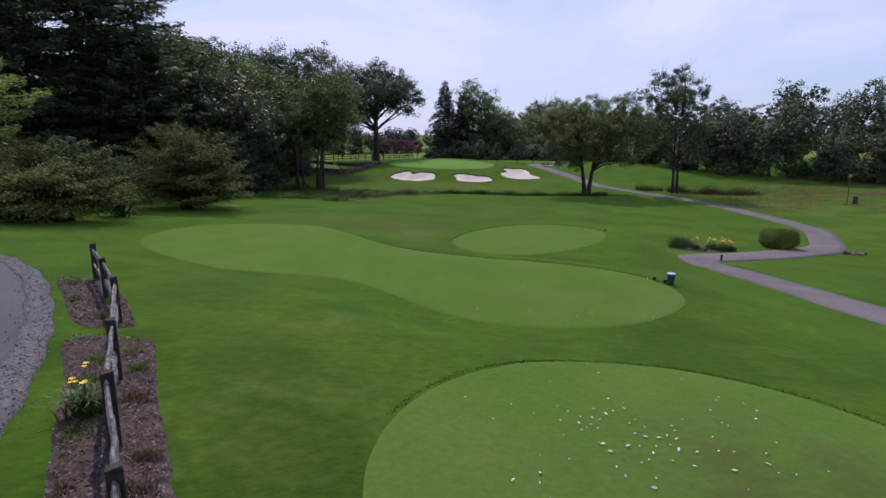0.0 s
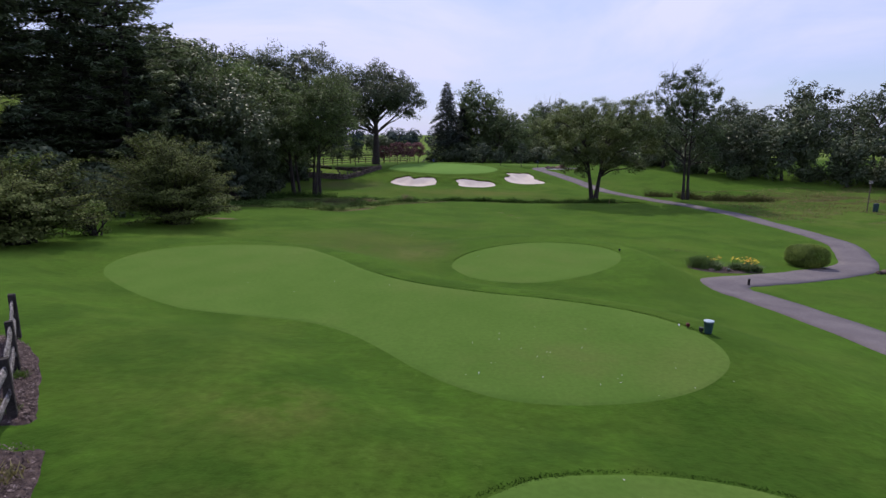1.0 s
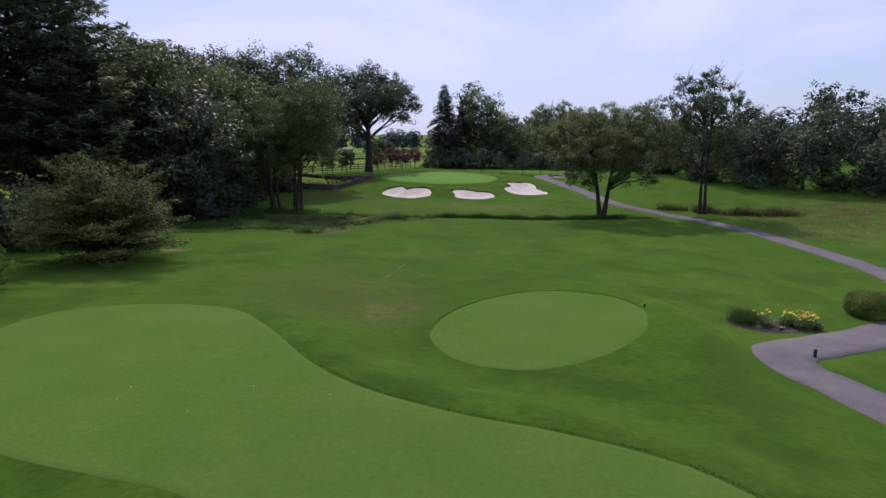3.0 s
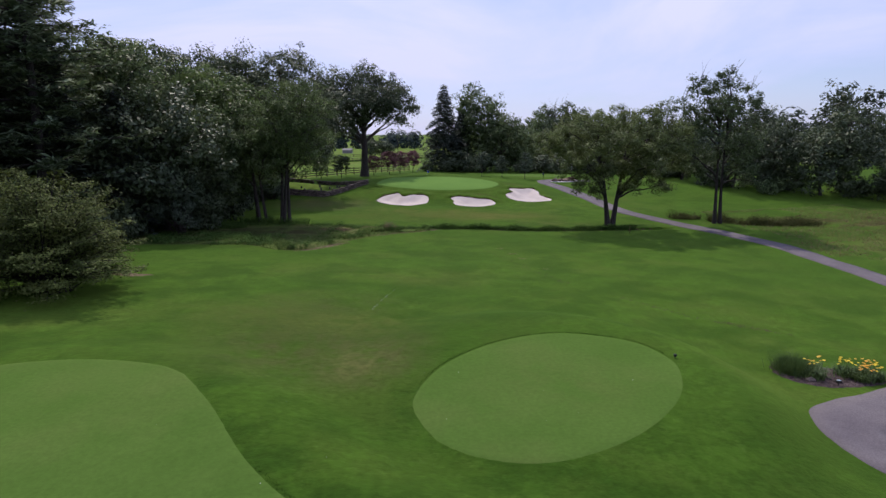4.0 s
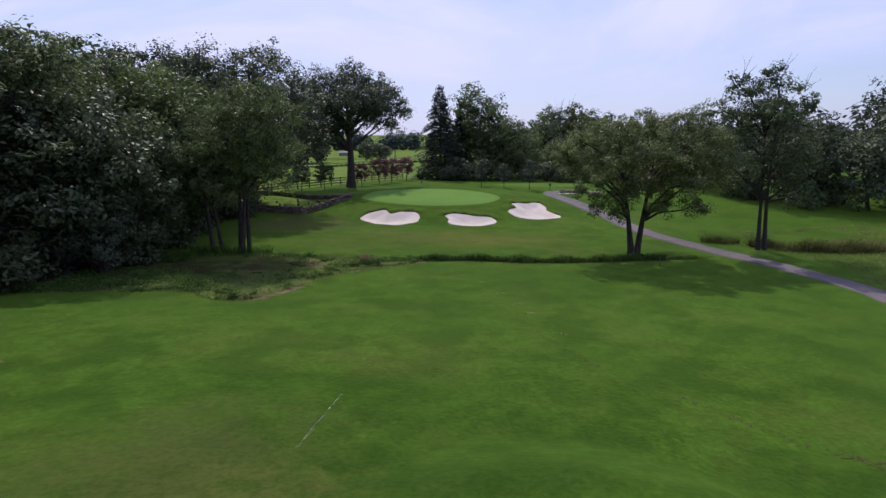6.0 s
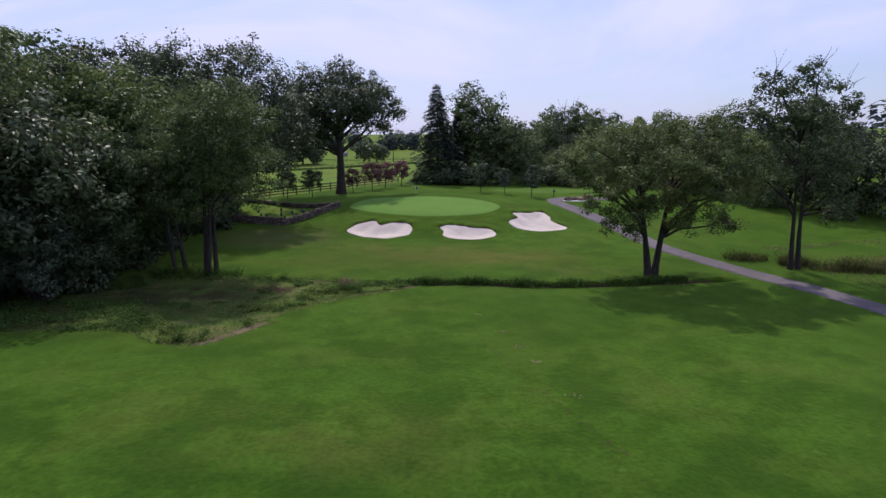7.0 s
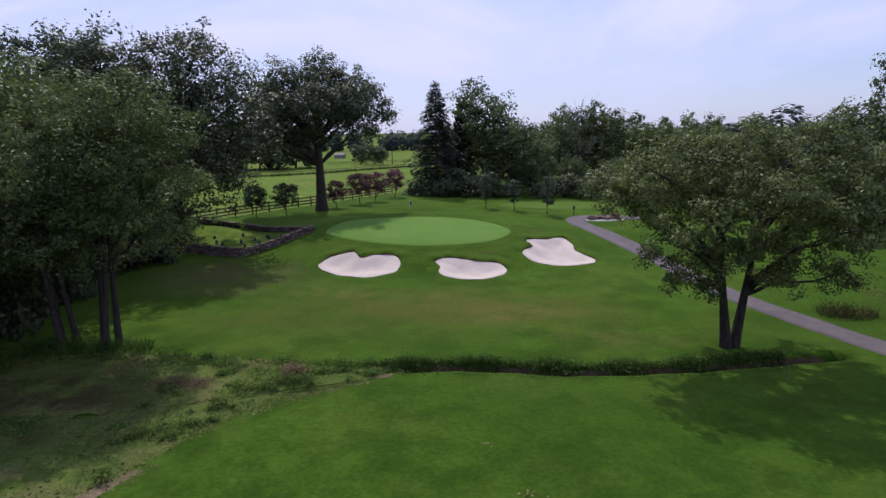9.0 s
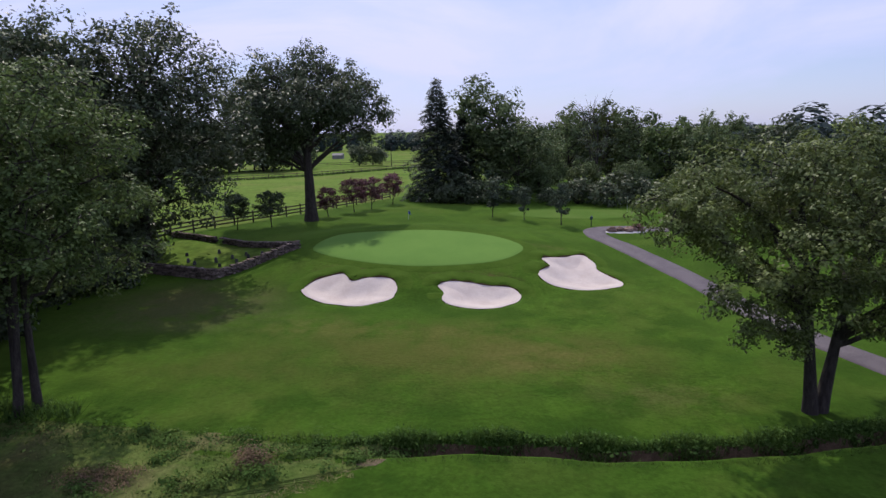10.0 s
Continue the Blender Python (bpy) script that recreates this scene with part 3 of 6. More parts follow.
def ground_height(x, y):
    """The land with the stream's bed cut into it and the small unevenness of turf."""
    z = lie(x, y)
    x, y = np.asarray(x, float), np.asarray(y, float)
    d = off_line(STREAM, x, y)
    z = z - (0.18 + 0.40 * ease(-2.5, 0.5, x)) * (1 - ease(0.12, 0.50 + 0.10 * np.sin(x * 1.3) * np.sin(x * 0.47 + 1), d))
    flat = (1 - ease(66, 74, x)) * ease(-50, -44, x) * (1 - ease(140, 150, y))
    return z + flat * 0.03 * np.sin(x * 0.5 + 1.3 * np.sin(y * 0.32)) * np.sin(y * 0.37 + 0.7)


# ground: fine where the camera passes, wider towards the horizon
far = np.geomspace(1.0, 2600, 26)
gx = np.unique(np.round(np.concatenate([-46 - far, np.arange(-46, -12, 0.8), np.arange(-12, 18, 0.4), np.arange(18, 72, 0.8), 72 + far]), 3))
gy = np.unique(np.round(np.concatenate([-14 - np.geomspace(1, 1500, 18), np.arange(-14, 66, 0.7), np.arange(66, 68.0, 0.35), np.arange(68.0, 71.4, 0.10), np.arange(71.4, 72, 0.3), np.arange(72, 84, 0.6), np.arange(84, 98, 0.35), np.arange(98, 150, 0.8), 150 + np.geomspace(0.6, 3000, 34)]), 3))
X, Y = np.meshgrid(gx, gy)
Z = ground_height(X, Y)
dip = np.zeros_like(Z)
for b in BUNKERS:
    (x0, y0), (x1, y1) = b.min(0) - 1, b.max(0) + 1
    m = (X > x0) & (X < x1) & (Y > y0) & (Y < y1)
    dip[m] = np.maximum(dip[m], ease(0.0, 0.55, inside(b, X[m], Y[m])))
Z = Z - 0.75 * dip
ny, nx = X.shape
i, j = np.meshgrid(np.arange(ny - 1), np.arange(nx - 1), indexing="ij")
F = np.stack([i * nx + j, i * nx + j + 1, (i + 1) * nx + j + 1, (i + 1) * nx + j], -1).reshape(-1, 4)
me = fast("ground", np.stack([X, Y, Z], -1).reshape(-1, 3), F, smooth=True)
FENCE_LINE = spline([(-36, 88), (-29, 98), (-24, 105), (-20.7, 110.0), (-17.2, 115.4), (-12.6, 125), (-6.4, 139.6)], False, 10)
cx, cy = X[:-1, :-1].ravel(), Y[:-1, :-1].ravel()
behind = (cy > np.interp(cx, [-80, -36, -24, -17.2, -6.4, 0, 10, 60, 90, 300], [80, 88, 105, 115.4, 139.6, 150, 175, 175, 170, 170]))
me.materials.append(M["rough"])
me.materials.append(M["pasture"])
me.materials.append(M["soil"])
my = (Y[:-1, :-1] + Y[1:, 1:]).ravel() / 2
mx = (X[:-1, :-1] + X[1:, 1:]).ravel() / 2
ditch = (mx > -1.0) & (mx < 23) & (my > 67) & (my < 72)
ditch[ditch] = off_line(STREAM, mx[ditch], my[ditch]) < 0.40
me.polygons.foreach_set("material_index", np.where(ditch, 2, behind).astype(np.int32))
tagged(new("ground", me), "mown rolling green golf course grass", "ground", kind="structure")


def turf(name, points, mat, label, up=0.02, per=10, rows=14):
    """A closely mown surface laid on the land: rings drawn in from its outline."""
    o = spline(points, per=per)
    c = o.mean(0)
    s = np.concatenate([[1.0, 0.982, 0.965, 0.945], np.linspace(0.90, 0.0, rows - 4)])
    P = c + s[:, None, None] * (o - c)
    z = ground_height(P[..., 0], P[..., 1]) - 0.012 + (up + 0.012) * ease(0.0, 0.22, inside(o, P[..., 0], P[..., 1]))
    V = np.concatenate([P, z[..., None]], -1).reshape(-1, 3)
    n = len(o)
    i, j = np.meshgrid(np.arange(rows - 1), np.arange(n), indexing="ij")
    k = (j + 1) % n
    F = np.stack([i * n + j, i * n + k, (i + 1) * n + k, (i + 1) * n + j], -1).reshape(-1, 4)
    return tagged(part(name, fast(name, V, F, smooth=True), mat), label, "golf turf", kind="structure")


def turf_rows(name, points, mat, label, up=0.02, step=0.11, across=90):
    """The same for a winding outline, row by row."""
    o = spline(points, per=10)
    V, F, prev = [], [], None
    a, b = o, np.roll(o, -1, axis=0)
    for y in np.arange(o[:, 1].min() + 0.02, o[:, 1].max() - 0.02, step):
        m = (a[:, 1] > y) != (b[:, 1] > y)
        xs = a[m, 0] + (y - a[m, 1]) / (b[m, 1] - a[m, 1]) * (b[m, 0] - a[m, 0])
        x = np.linspace(xs.min(), xs.max(), across)
        z = ground_height(x, np.full(across, y)) - 0.012 + (up + 0.012) * ease(0.0, 0.22, inside(o, x, np.full(across, y)))
        base = len(V)
        V.extend(np.stack([x, np.full(across, y), z], 1))
        if prev is not None:
            F.extend([(prev + q, prev + q + 1, base + q + 1, base + q) for q in range(across - 1)])
        prev = base
    return tagged(part(name, fast(name, V, F, smooth=True), mat), label, "golf turf", kind="structure")


turf("tee_box", TEE_FRONT, M["tee"], "oval mown tee worn pale and littered with splinters")
turf_rows("tee_box", TEE_LONG, M["tee"], "long winding mown tee with a curved waist")
turf("tee_box", TEE_OVAL, M["tee"], "small oval mown forward tee")
turf("putting_green", [(x * 1.14 - 0.0, (y - 96.5) * 1.16 + 96.4) for x, y in GREEN], M["fringe"], "collar of fringe grass round the putting green", up=0.015)
turf("putting_green", GREEN, M["green"], "bright smooth putting green on a raised mound", up=0.045, rows=20)
turf("putting_green", GREEN_FAR, M["tee"], "smaller second putting green before the far trees", up=0.04)


def bunker(poly, label):
    """A dish of sand cut into the slope, with a grassed lip at its upper side."""
    c = poly.mean(0)
    thing = empty("sand_bunker", pose(0, 0, 0), label, "sand bunker", "bunkers before the green")
    rows = 16
    s = np.linspace(1, 0.0, rows)
    P = c + s[:, None, None] * (poly - c)
    d = inside(poly, P[..., 0], P[..., 1]).clip(0)
    z = ground_height(P[..., 0], P[..., 1]) + 0.04 - 0.30 * ease(0.0, 1.8, d)
    z += 0.03 * np.sin(P[..., 0] * 2.1) * np.sin(P[..., 1] * 2.7 + 1)
    z[0] -= 0.05
    n = len(poly)
    i, j = np.meshgrid(np.arange(rows - 1), np.arange(n), indexing="ij")
    k = (j + 1) % n
    F = np.stack([i * n + j, i * n + k, (i + 1) * n + k, (i + 1) * n + j], -1).reshape(-1, 4)
    part("sand", fast("sand", np.concatenate([P, z[..., None]], -1).reshape(-1, 3), F, smooth=True), M["sand"], thing, "pale raked sand")
    t = np.roll(poly, -1, 0) - np.roll(poly, 1, 0)
    nrm = np.stack([t[:, 1], -t[:, 0]], 1)
    nrm /= np.linalg.norm(nrm, axis=1)[:, None]
    if ((poly - c) * nrm).sum() < 0:
        nrm = -nrm
    w = ease(-0.15, 0.7, nrm[:, 1])
    w = (w + np.roll(w, 1) + np.roll(w, -1)) / 3
    wob = 1 + 0.25 * np.sin(np.arange(n) * 0.9)

    def ring(out, up):
        q = poly + nrm * (out * (1 if np.isscalar(out) else 1))
        return np.concatenate([q, (ground_height(q[:, 0], q[:, 1]) + up)[:, None]], 1)

    rings = [ring(1.5, -0.03 * np.ones(n)), ring(0.9, 0.06 * w * wob), ring(0.4, 0.16 * w * wob - 0.01), ring(0.05, 0.22 * w * wob - 0.02), ring(-0.10, 0.17 * w * wob - 0.04)]
    V = np.concatenate(rings)
    i, j = np.meshgrid(np.arange(4), np.arange(n), indexing="ij")
    k = (j + 1) % n
    F = np.stack([i * n + j, i * n + k, (i + 1) * n + k, (i + 1) * n + j], -1).reshape(-1, 4)
    keep = (w[j] > 0.02).ravel()
    part("lip", fast("lip", V, F[keep], smooth=True), M["fringe"], thing, "grassed rolled lip")
    V = np.concatenate([rings[-1], ring(-0.08, -0.20 * w - 0.05)])
    i, j = np.meshgrid(np.arange(1), np.arange(n), indexing="ij")
    k = (j + 1) % n
    F = np.stack([i * n + j, i * n + k, (i + 1) * n + k, (i + 1) * n + j], -1).reshape(-1, 4)
    part("face", fast("face", V, F[(w[j] > 0.02).ravel()]), M["brown_turf"], thing, "dead brown turf face under the lip")


for b, text in zip(BUNKERS, ("heart-shaped sand bunker with a grassed lip", "bean-shaped sand bunker below the putting green", "flag-shaped sand bunker beside the cart path")):
    bunker(b, text)


def ribbon(name, line, width, mat, label, up=0.04, category="path", wander=0.0):
    P = spline(line, False, 12)
    T = np.gradient(P, axis=0)
    T /= np.linalg.norm(T, axis=1)[:, None]
    N = np.stack([-T[:, 1], T[:, 0]], 1)
    half = width / 2 * (1 + wander * np.sin(np.arange(len(P)) * 0.7))
    cols = []
    for s, dz in ((-1.04, -0.10), (-1, up - 0.006), (-0.5, up), (0, up + 0.006), (0.5, up), (1, up - 0.006), (1.04, -0.10)):
        q = P + N * (s * half)[:, None]
        cols.append(np.concatenate([q, (ground_height(q[:, 0], q[:, 1]) + dz)[:, None]], 1))
    V = np.stack(cols, 1).reshape(-1, 3)
    n, c = len(P), len(cols)
    i, j = np.meshgrid(np.arange(n - 1), np.arange(c - 1), indexing="ij")
    F = np.stack([i * c + j, (i + 1) * c + j, (i + 1) * c + j + 1, i * c + j + 1], -1).reshape(-1, 4)
    return tagged(part(name, fast(name, V, F, smooth=False), mat), label, category, kind="structure")


CART_PATH = [(16.0, -6), (15.4, 5), (14.8, 12), (14.2, 18), (13.95, 22.5), (13.6, 26.0), (13.15, 28.0), (13.8, 29.55), (15.9, 30.65), (19.9, 32.7), (24.7, 36.0), (27.6, 40.3),
             (29.9, 45.0), (30.6, 51.0), (30.9, 57.0), (30.7, 62.3), (29.0, 67.2), (27.4, 70.3), (25.1, 75.2), (22.9, 81.5), (21.0, 90.6), (18.2, 98.8), (16.6, 103.2), (17.2, 105.8), (20.0, 106.6), (22.0, 106.3), (24.2, 105.6)]
ribbon("cart_path", CART_PATH, 2.1, M["path"], "winding grey-violet asphalt cart path with worn edges", wander=0.03)
ROAD = [(-2.2, -8), (-5.35, -1), (-6.95, 3.4), (-8.75, 7.3), (-11.35, 11.4), (-14.9, 15.2), (-20.5, 18.2), (-29, 20.6), (-42, 22.3)]
ribbon("road", ROAD, 5.0, M["asphalt"], "grey asphalt service road with a gravel edge", up=0.05, category="road")
ROAD_LINE = spline(ROAD, False, 12)
ROAD_WAY = np.gradient(ROAD_LINE, axis=0)
ROAD_SIDE = np.stack([ROAD_WAY[:, 1], -ROAD_WAY[:, 0]], 1) / np.linalg.norm(ROAD_WAY, axis=1)[:, None]
EDGE = (ROAD_LINE + ROAD_SIDE * 2.32)[:66]
ribbon("road_edge", [tuple(p) for p in EDGE[::6]], 0.52, M["gravel"], "loose grey gravel along the road", up=0.058, category="gravel edge", wander=0.12)

# ---- trees and shrubs ----
def crown_points(rng, n, centre, radii, flat_below=-0.65, uneven=0.30, shell=0.45):
    """Clump centres in an uneven dome."""
    D = rng.normal(size=(n * 3, 3))
    D /= np.linalg.norm(D, axis=1)[:, None]
    D = D[D[:, 2] > flat_below][:n]
    ph = rng.uniform(0, 6.28, 6)
    lump = 1 + uneven * (np.sin(3 * D[:, 0] + ph[0]) * np.sin(2.6 * D[:, 1] + ph[1]) + 0.6 * np.sin(5 * D[:, 2] + 4 * D[:, 0] + ph[2]))
    r = (shell + (1 - shell) * rng.uniform(0, 1, len(D)) ** 0.6) * lump
    q = D * r[:, None]
    q[:, :2] /= np.percentile(np.hypot(q[:, 0], q[:, 1]), 97)
    q[:, 2] /= np.where(q[:, 2] > 0, np.percentile(q[:, 2][q[:, 2] > 0], 95), 1.0)
    q[:, 2] = np.where(q[:, 2] > 0.8, 0.8 + 0.22 * (1 - np.exp(-(q[:, 2] - 0.8) / 0.22)), q[:, 2])
    n = np.linalg.norm(q, axis=1)
    far = np.where(n > 0.85, n / (0.85 + 0.22 * (1 - np.exp(-(n - 0.85) / 0.22))), 1.0)
    return np.asarray(centre) + q / far[:, None] * np.asarray(radii), D


def clump_leaves(rng, P, D, radius, per, size, narrow=0.55, up=0.7, flat=0.55):
    """Leaves scattered round clump centres, denser at the outside, facing up and out."""
    n = len(P) * per
    q = rng.normal(size=(n, 3))
    q /= np.linalg.norm(q, axis=1)[:, None]
    q *= rng.uniform(0.15, 1, (n, 1)) ** 0.5
    rad = np.repeat(radius * rng.uniform(0.6, 1.4, len(P)), per)[:, None]
    C = np.repeat(P, per, 0) + q * rad * np.array([1, 1, flat])
    N = q * 0.9 + np.repeat(D, per, 0) * 0.3 + np.array([0, 0, up * 0.7]) + rng.normal(size=(n, 3)) * 0.5
    return leaves(C, N, size, rng, narrow)


def bend(a, b, rng, sag=0.12, steps=5):
    a, b = np.asarray(a, float), np.asarray(b, float)
    t = np.linspace(0, 1, steps)[:, None]
    L = np.linalg.norm(b - a)
    k = np.array([rng.normal() * 0.06, rng.normal() * 0.06, sag]) * L
    return a + (b - a) * t + 4 * t * (1 - t) * k


def broadleaf_meshes(seed, height, radius, base, trunk, stems=1, clumps=120, per=90, size=0.3, clump=0.95, spread=0.0, uneven=0.3, top_shift=(0, 0), crown_flat=1.0, twigs=0, open_low=-0.65, splay=0.9, shell=0.45, limbs=15, flat=0.6, swing=None):
    """Wood and crown of a broad-leaved tree standing at the origin."""
    rng = np.random.default_rng(seed)
    mid = np.array([top_shift[0], top_shift[1], base + (height - base) * 0.45])
    radii = np.array([radius - clump * 0.6, radius - clump * 0.6, (height - base) * 0.55 * crown_flat - clump * 0.4])
    P, D = crown_points(rng, clumps, mid, radii, open_low, uneven, shell)
    wood = []
    forks = []
    for s in range(stems):
        a = 2 * math.pi * s / max(stems, 1) + (rng.uniform(0, 1) if swing is None else swing)
        foot = np.array([math.cos(a), math.sin(a), 0]) * (spread if stems > 1 else 0)
        tip = mid + np.array([math.cos(a) * radius * 0.35 * splay * (stems > 1), math.sin(a) * radius * 0.35 * splay * (stems > 1), radii[2] * 0.55])
        line = bend(foot + np.array([0, 0, -0.25]), tip, rng, 0.0, 9)
        t = np.linspace(0, 1, 9)
        r = trunk * (1 - 0.86 * t) + trunk * 0.42 * np.exp(-t * 26)
        wood.append(tube(line, r, 9))
        forks.append((line, r))
    reach = rng.choice(len(P), min(len(P), limbs * stems), replace=False)
    nodes = [np.concatenate([f[0][3:] for f in forks])]
    for q in reach:
        line, r = forks[rng.integers(len(forks))]
        goal = P[q]
        frac = np.clip((goal[2] - line[0, 2]) / (line[-1, 2] - line[0, 2]) - rng.uniform(0.18, 0.42), 0.22, 0.92)
        k = frac * (len(line) - 1)
        a = line[int(k)] + (line[min(int(k) + 1, len(line) - 1)] - line[int(k)]) * (k - int(k))
        ln = bend(a, goal, rng, 0.10, 6)
        rr = trunk * 0.42 * (1 - 0.6 * frac)
        wood.append(tube(ln, np.linspace(rr, 0.03, 6), 6))
        nodes.append(ln[2:])
    nodes = np.concatenate(nodes)
    for q in range(0, len(P), 2):
        d = np.linalg.norm(nodes - P[q], axis=1)
        a = nodes[np.argmin(d + 0.5 * np.maximum(nodes[:, 2] - P[q, 2], 0))]
        wood.append(tube(bend(a, P[q], rng, 0.06, 4), np.linspace(0.055, 0.012, 4), 4))
    for q in range(twigs):
        a = P[rng.integers(len(P))]
        out = (a - mid) / radii
        b = a + out * rng.uniform(0.8, 1.8) + np.array([0, 0, rng.uniform(0.5, 1.4)])
        for _ in range(4):
            wood.append(tube(bend(a, b + rng.normal(size=3) * 0.45, rng, 0.05, 4), np.linspace(0.03, 0.006, 4), 3))
    W = merge(wood)
    L = clump_leaves(rng, P, D, clump, per, size, flat=flat)
    return fast("trunk", *W, smooth=True), fast("crown", *L)


def lobed_meshes(seed, height, radius, base, trunk, stems=1, spread=0.2, lean=0.25, lobes=12, lobe=0.0, pads=26, per=75, size=0.2, pad=0.62, top_shift=(0, 0), boughs=(), low=-0.35, dense=0.5, swing=0.1, fork=0.34, bare=0, full=1.18, sides=4):
    """A broad-leaved tree whose crown is made of boughs: each bough a rounded heap of leafy sprays carried on its own limb.
    boughs: (dx, dy, z, radius) of single limbs; without them they are spread over a dome."""
    rng = np.random.default_rng(seed)
    mid = np.array([top_shift[0], top_shift[1], base + (height - base) * 0.46])
    if not boughs:
        R = lobe or radius * 0.36
        boughs = []
        for q in range(lobes):
            h = 1 - (1 - low) * (q + 0.5) / lobes
            a = q * 2.39996 + rng.uniform(-0.35, 0.35)
            w = math.sqrt(max(0.0, 1 - h * h))
            k = rng.uniform(0.86, 1.06)
            r = R * rng.uniform(0.8, 1.25)
            top = height - mid[2] - r * full - pad * 0.4
            boughs.append((mid[0] + math.cos(a) * w * (radius - r * 0.8) * k, mid[1] + math.sin(a) * w * (radius - r * 0.8) * k, mid[2] + h * (top if h > 0 else mid[2] - base - r * 0.5) * k, r))
        boughs.append((mid[0], mid[1], mid[2] + 0.1 * height, R * 1.3))
    B = np.array(boughs, float) * np.array([1, 1, 1, full])
    wood, C, D = [], [], []
    lines = []
    for s in range(stems):
        a = 2 * math.pi * s / max(stems, 1) + swing
        way = np.array([math.cos(a), math.sin(a), 0]) * (stems > 1)
        foot = way * spread + np.array([0, 0, -0.25])
        tip = np.array([mid[0] * 0.8, mid[1] * 0.8, height * 0.74]) + way * radius * lean + rng.normal(size=3) * 0.2
        t = np.linspace(0, 1, 11)
        straight = foot + (tip - foot) * t[:, None]
        line = straight + (bend(foot, tip, rng, 0.0, 11) - straight) * (1.0 if stems == 1 else 0.12)
        r = trunk * np.where(t < fork, 1 - 0.35 * t / fork, 0.65 * (1 - 0.9 * (t - fork) / (1 - fork))) + trunk * (0.25 if stems == 1 else 0.15) * np.exp(-t * 26)
        wood.append(tube(line, r, 9))
        lines.append(line)
    for q, (bx, by, bz, br) in enumerate(B):
        goal = np.array([bx, by, bz])
        line = min(lines, key=lambda ln: np.hypot(*(ln[-1, :2] - goal[:2])) + rng.uniform(0, 0.6))
        out = math.hypot(bx - line[5, 0], by - line[5, 1])
        h0 = max(height * fork * 0.75, min(bz - 0.75 * out, height * 0.62)) if bz > height * 0.3 else max(0.22 * height, bz - 0.3)
        k = np.interp(h0, line[:, 2], np.arange(11))
        a = line[int(k)] + (line[min(int(k) + 1, 10)] - line[int(k)]) * (k - int(k))
        knee = a + (goal - a) * np.array([0.42, 0.42, 0.70]) + rng.normal(size=3) * 0.18
        t = np.linspace(0, 1, 8)[:, None]
        limb = (1 - t) ** 2 * a + 2 * t * (1 - t) * knee + t ** 2 * goal
        limb[1:-1] += rng.normal(size=(6, 3)) * 0.07
        wood.append(tube(limb, np.linspace(min(trunk * 0.5, 0.05 + 0.05 * br * (1 + trunk)), 0.035, 8), 7))
        n = int(pads * (br / B[:, 3].mean()) ** 2)
        U = rng.normal(size=(n * 2, 3))
        U /= np.linalg.norm(U, axis=1)[:, None]
        U = U[U[:, 2] > -0.85][:n]
        P = goal + U * br * rng.uniform(0.12, 1.0, (len(U), 1)) ** dense * np.array([1.0, 1.0, 0.92]) * (1 + 0.15 * rng.normal(size=(len(U), 1)).clip(-2, 1.3))
        P[:, 2] = np.clip(P[:, 2], 0.9, bz + br * 0.88)
        nodes = list(limb[4:])
        for p in P[np.argsort(np.linalg.norm(P - goal, axis=1))]:
            N = np.array(nodes)
            f = N[np.argmin(np.linalg.norm(N - p, axis=1) + 0.4 * np.maximum(N[:, 2] - p[2], 0))]
            sprig = bend(f, p, rng, 0.05, 3)
            if sides:
                wood.append(tube(sprig, np.linspace(0.032, 0.010, 3), sides))
            nodes.extend(sprig[1:])
        C.append(P)
        D.append(U)
        for _ in range(bare):
            p = goal + np.array([rng.normal() * 0.6, rng.normal() * 0.6, br * rng.uniform(0.9, 1.7)])
            for _ in range(3):
                wood.append(tube(bend(goal + np.array([0, 0, br * 0.4]), p + rng.normal(size=3) * 0.5, rng, 0.05, 4), np.linspace(0.03, 0.006, 4), 3))
    P, U = np.concatenate(C), np.concatenate(D)
    return fast("trunk", *merge(wood), smooth=True), fast("crown", *clump_leaves(rng, P, U, pad, per, size, 0.5, 0.9, 0.72))


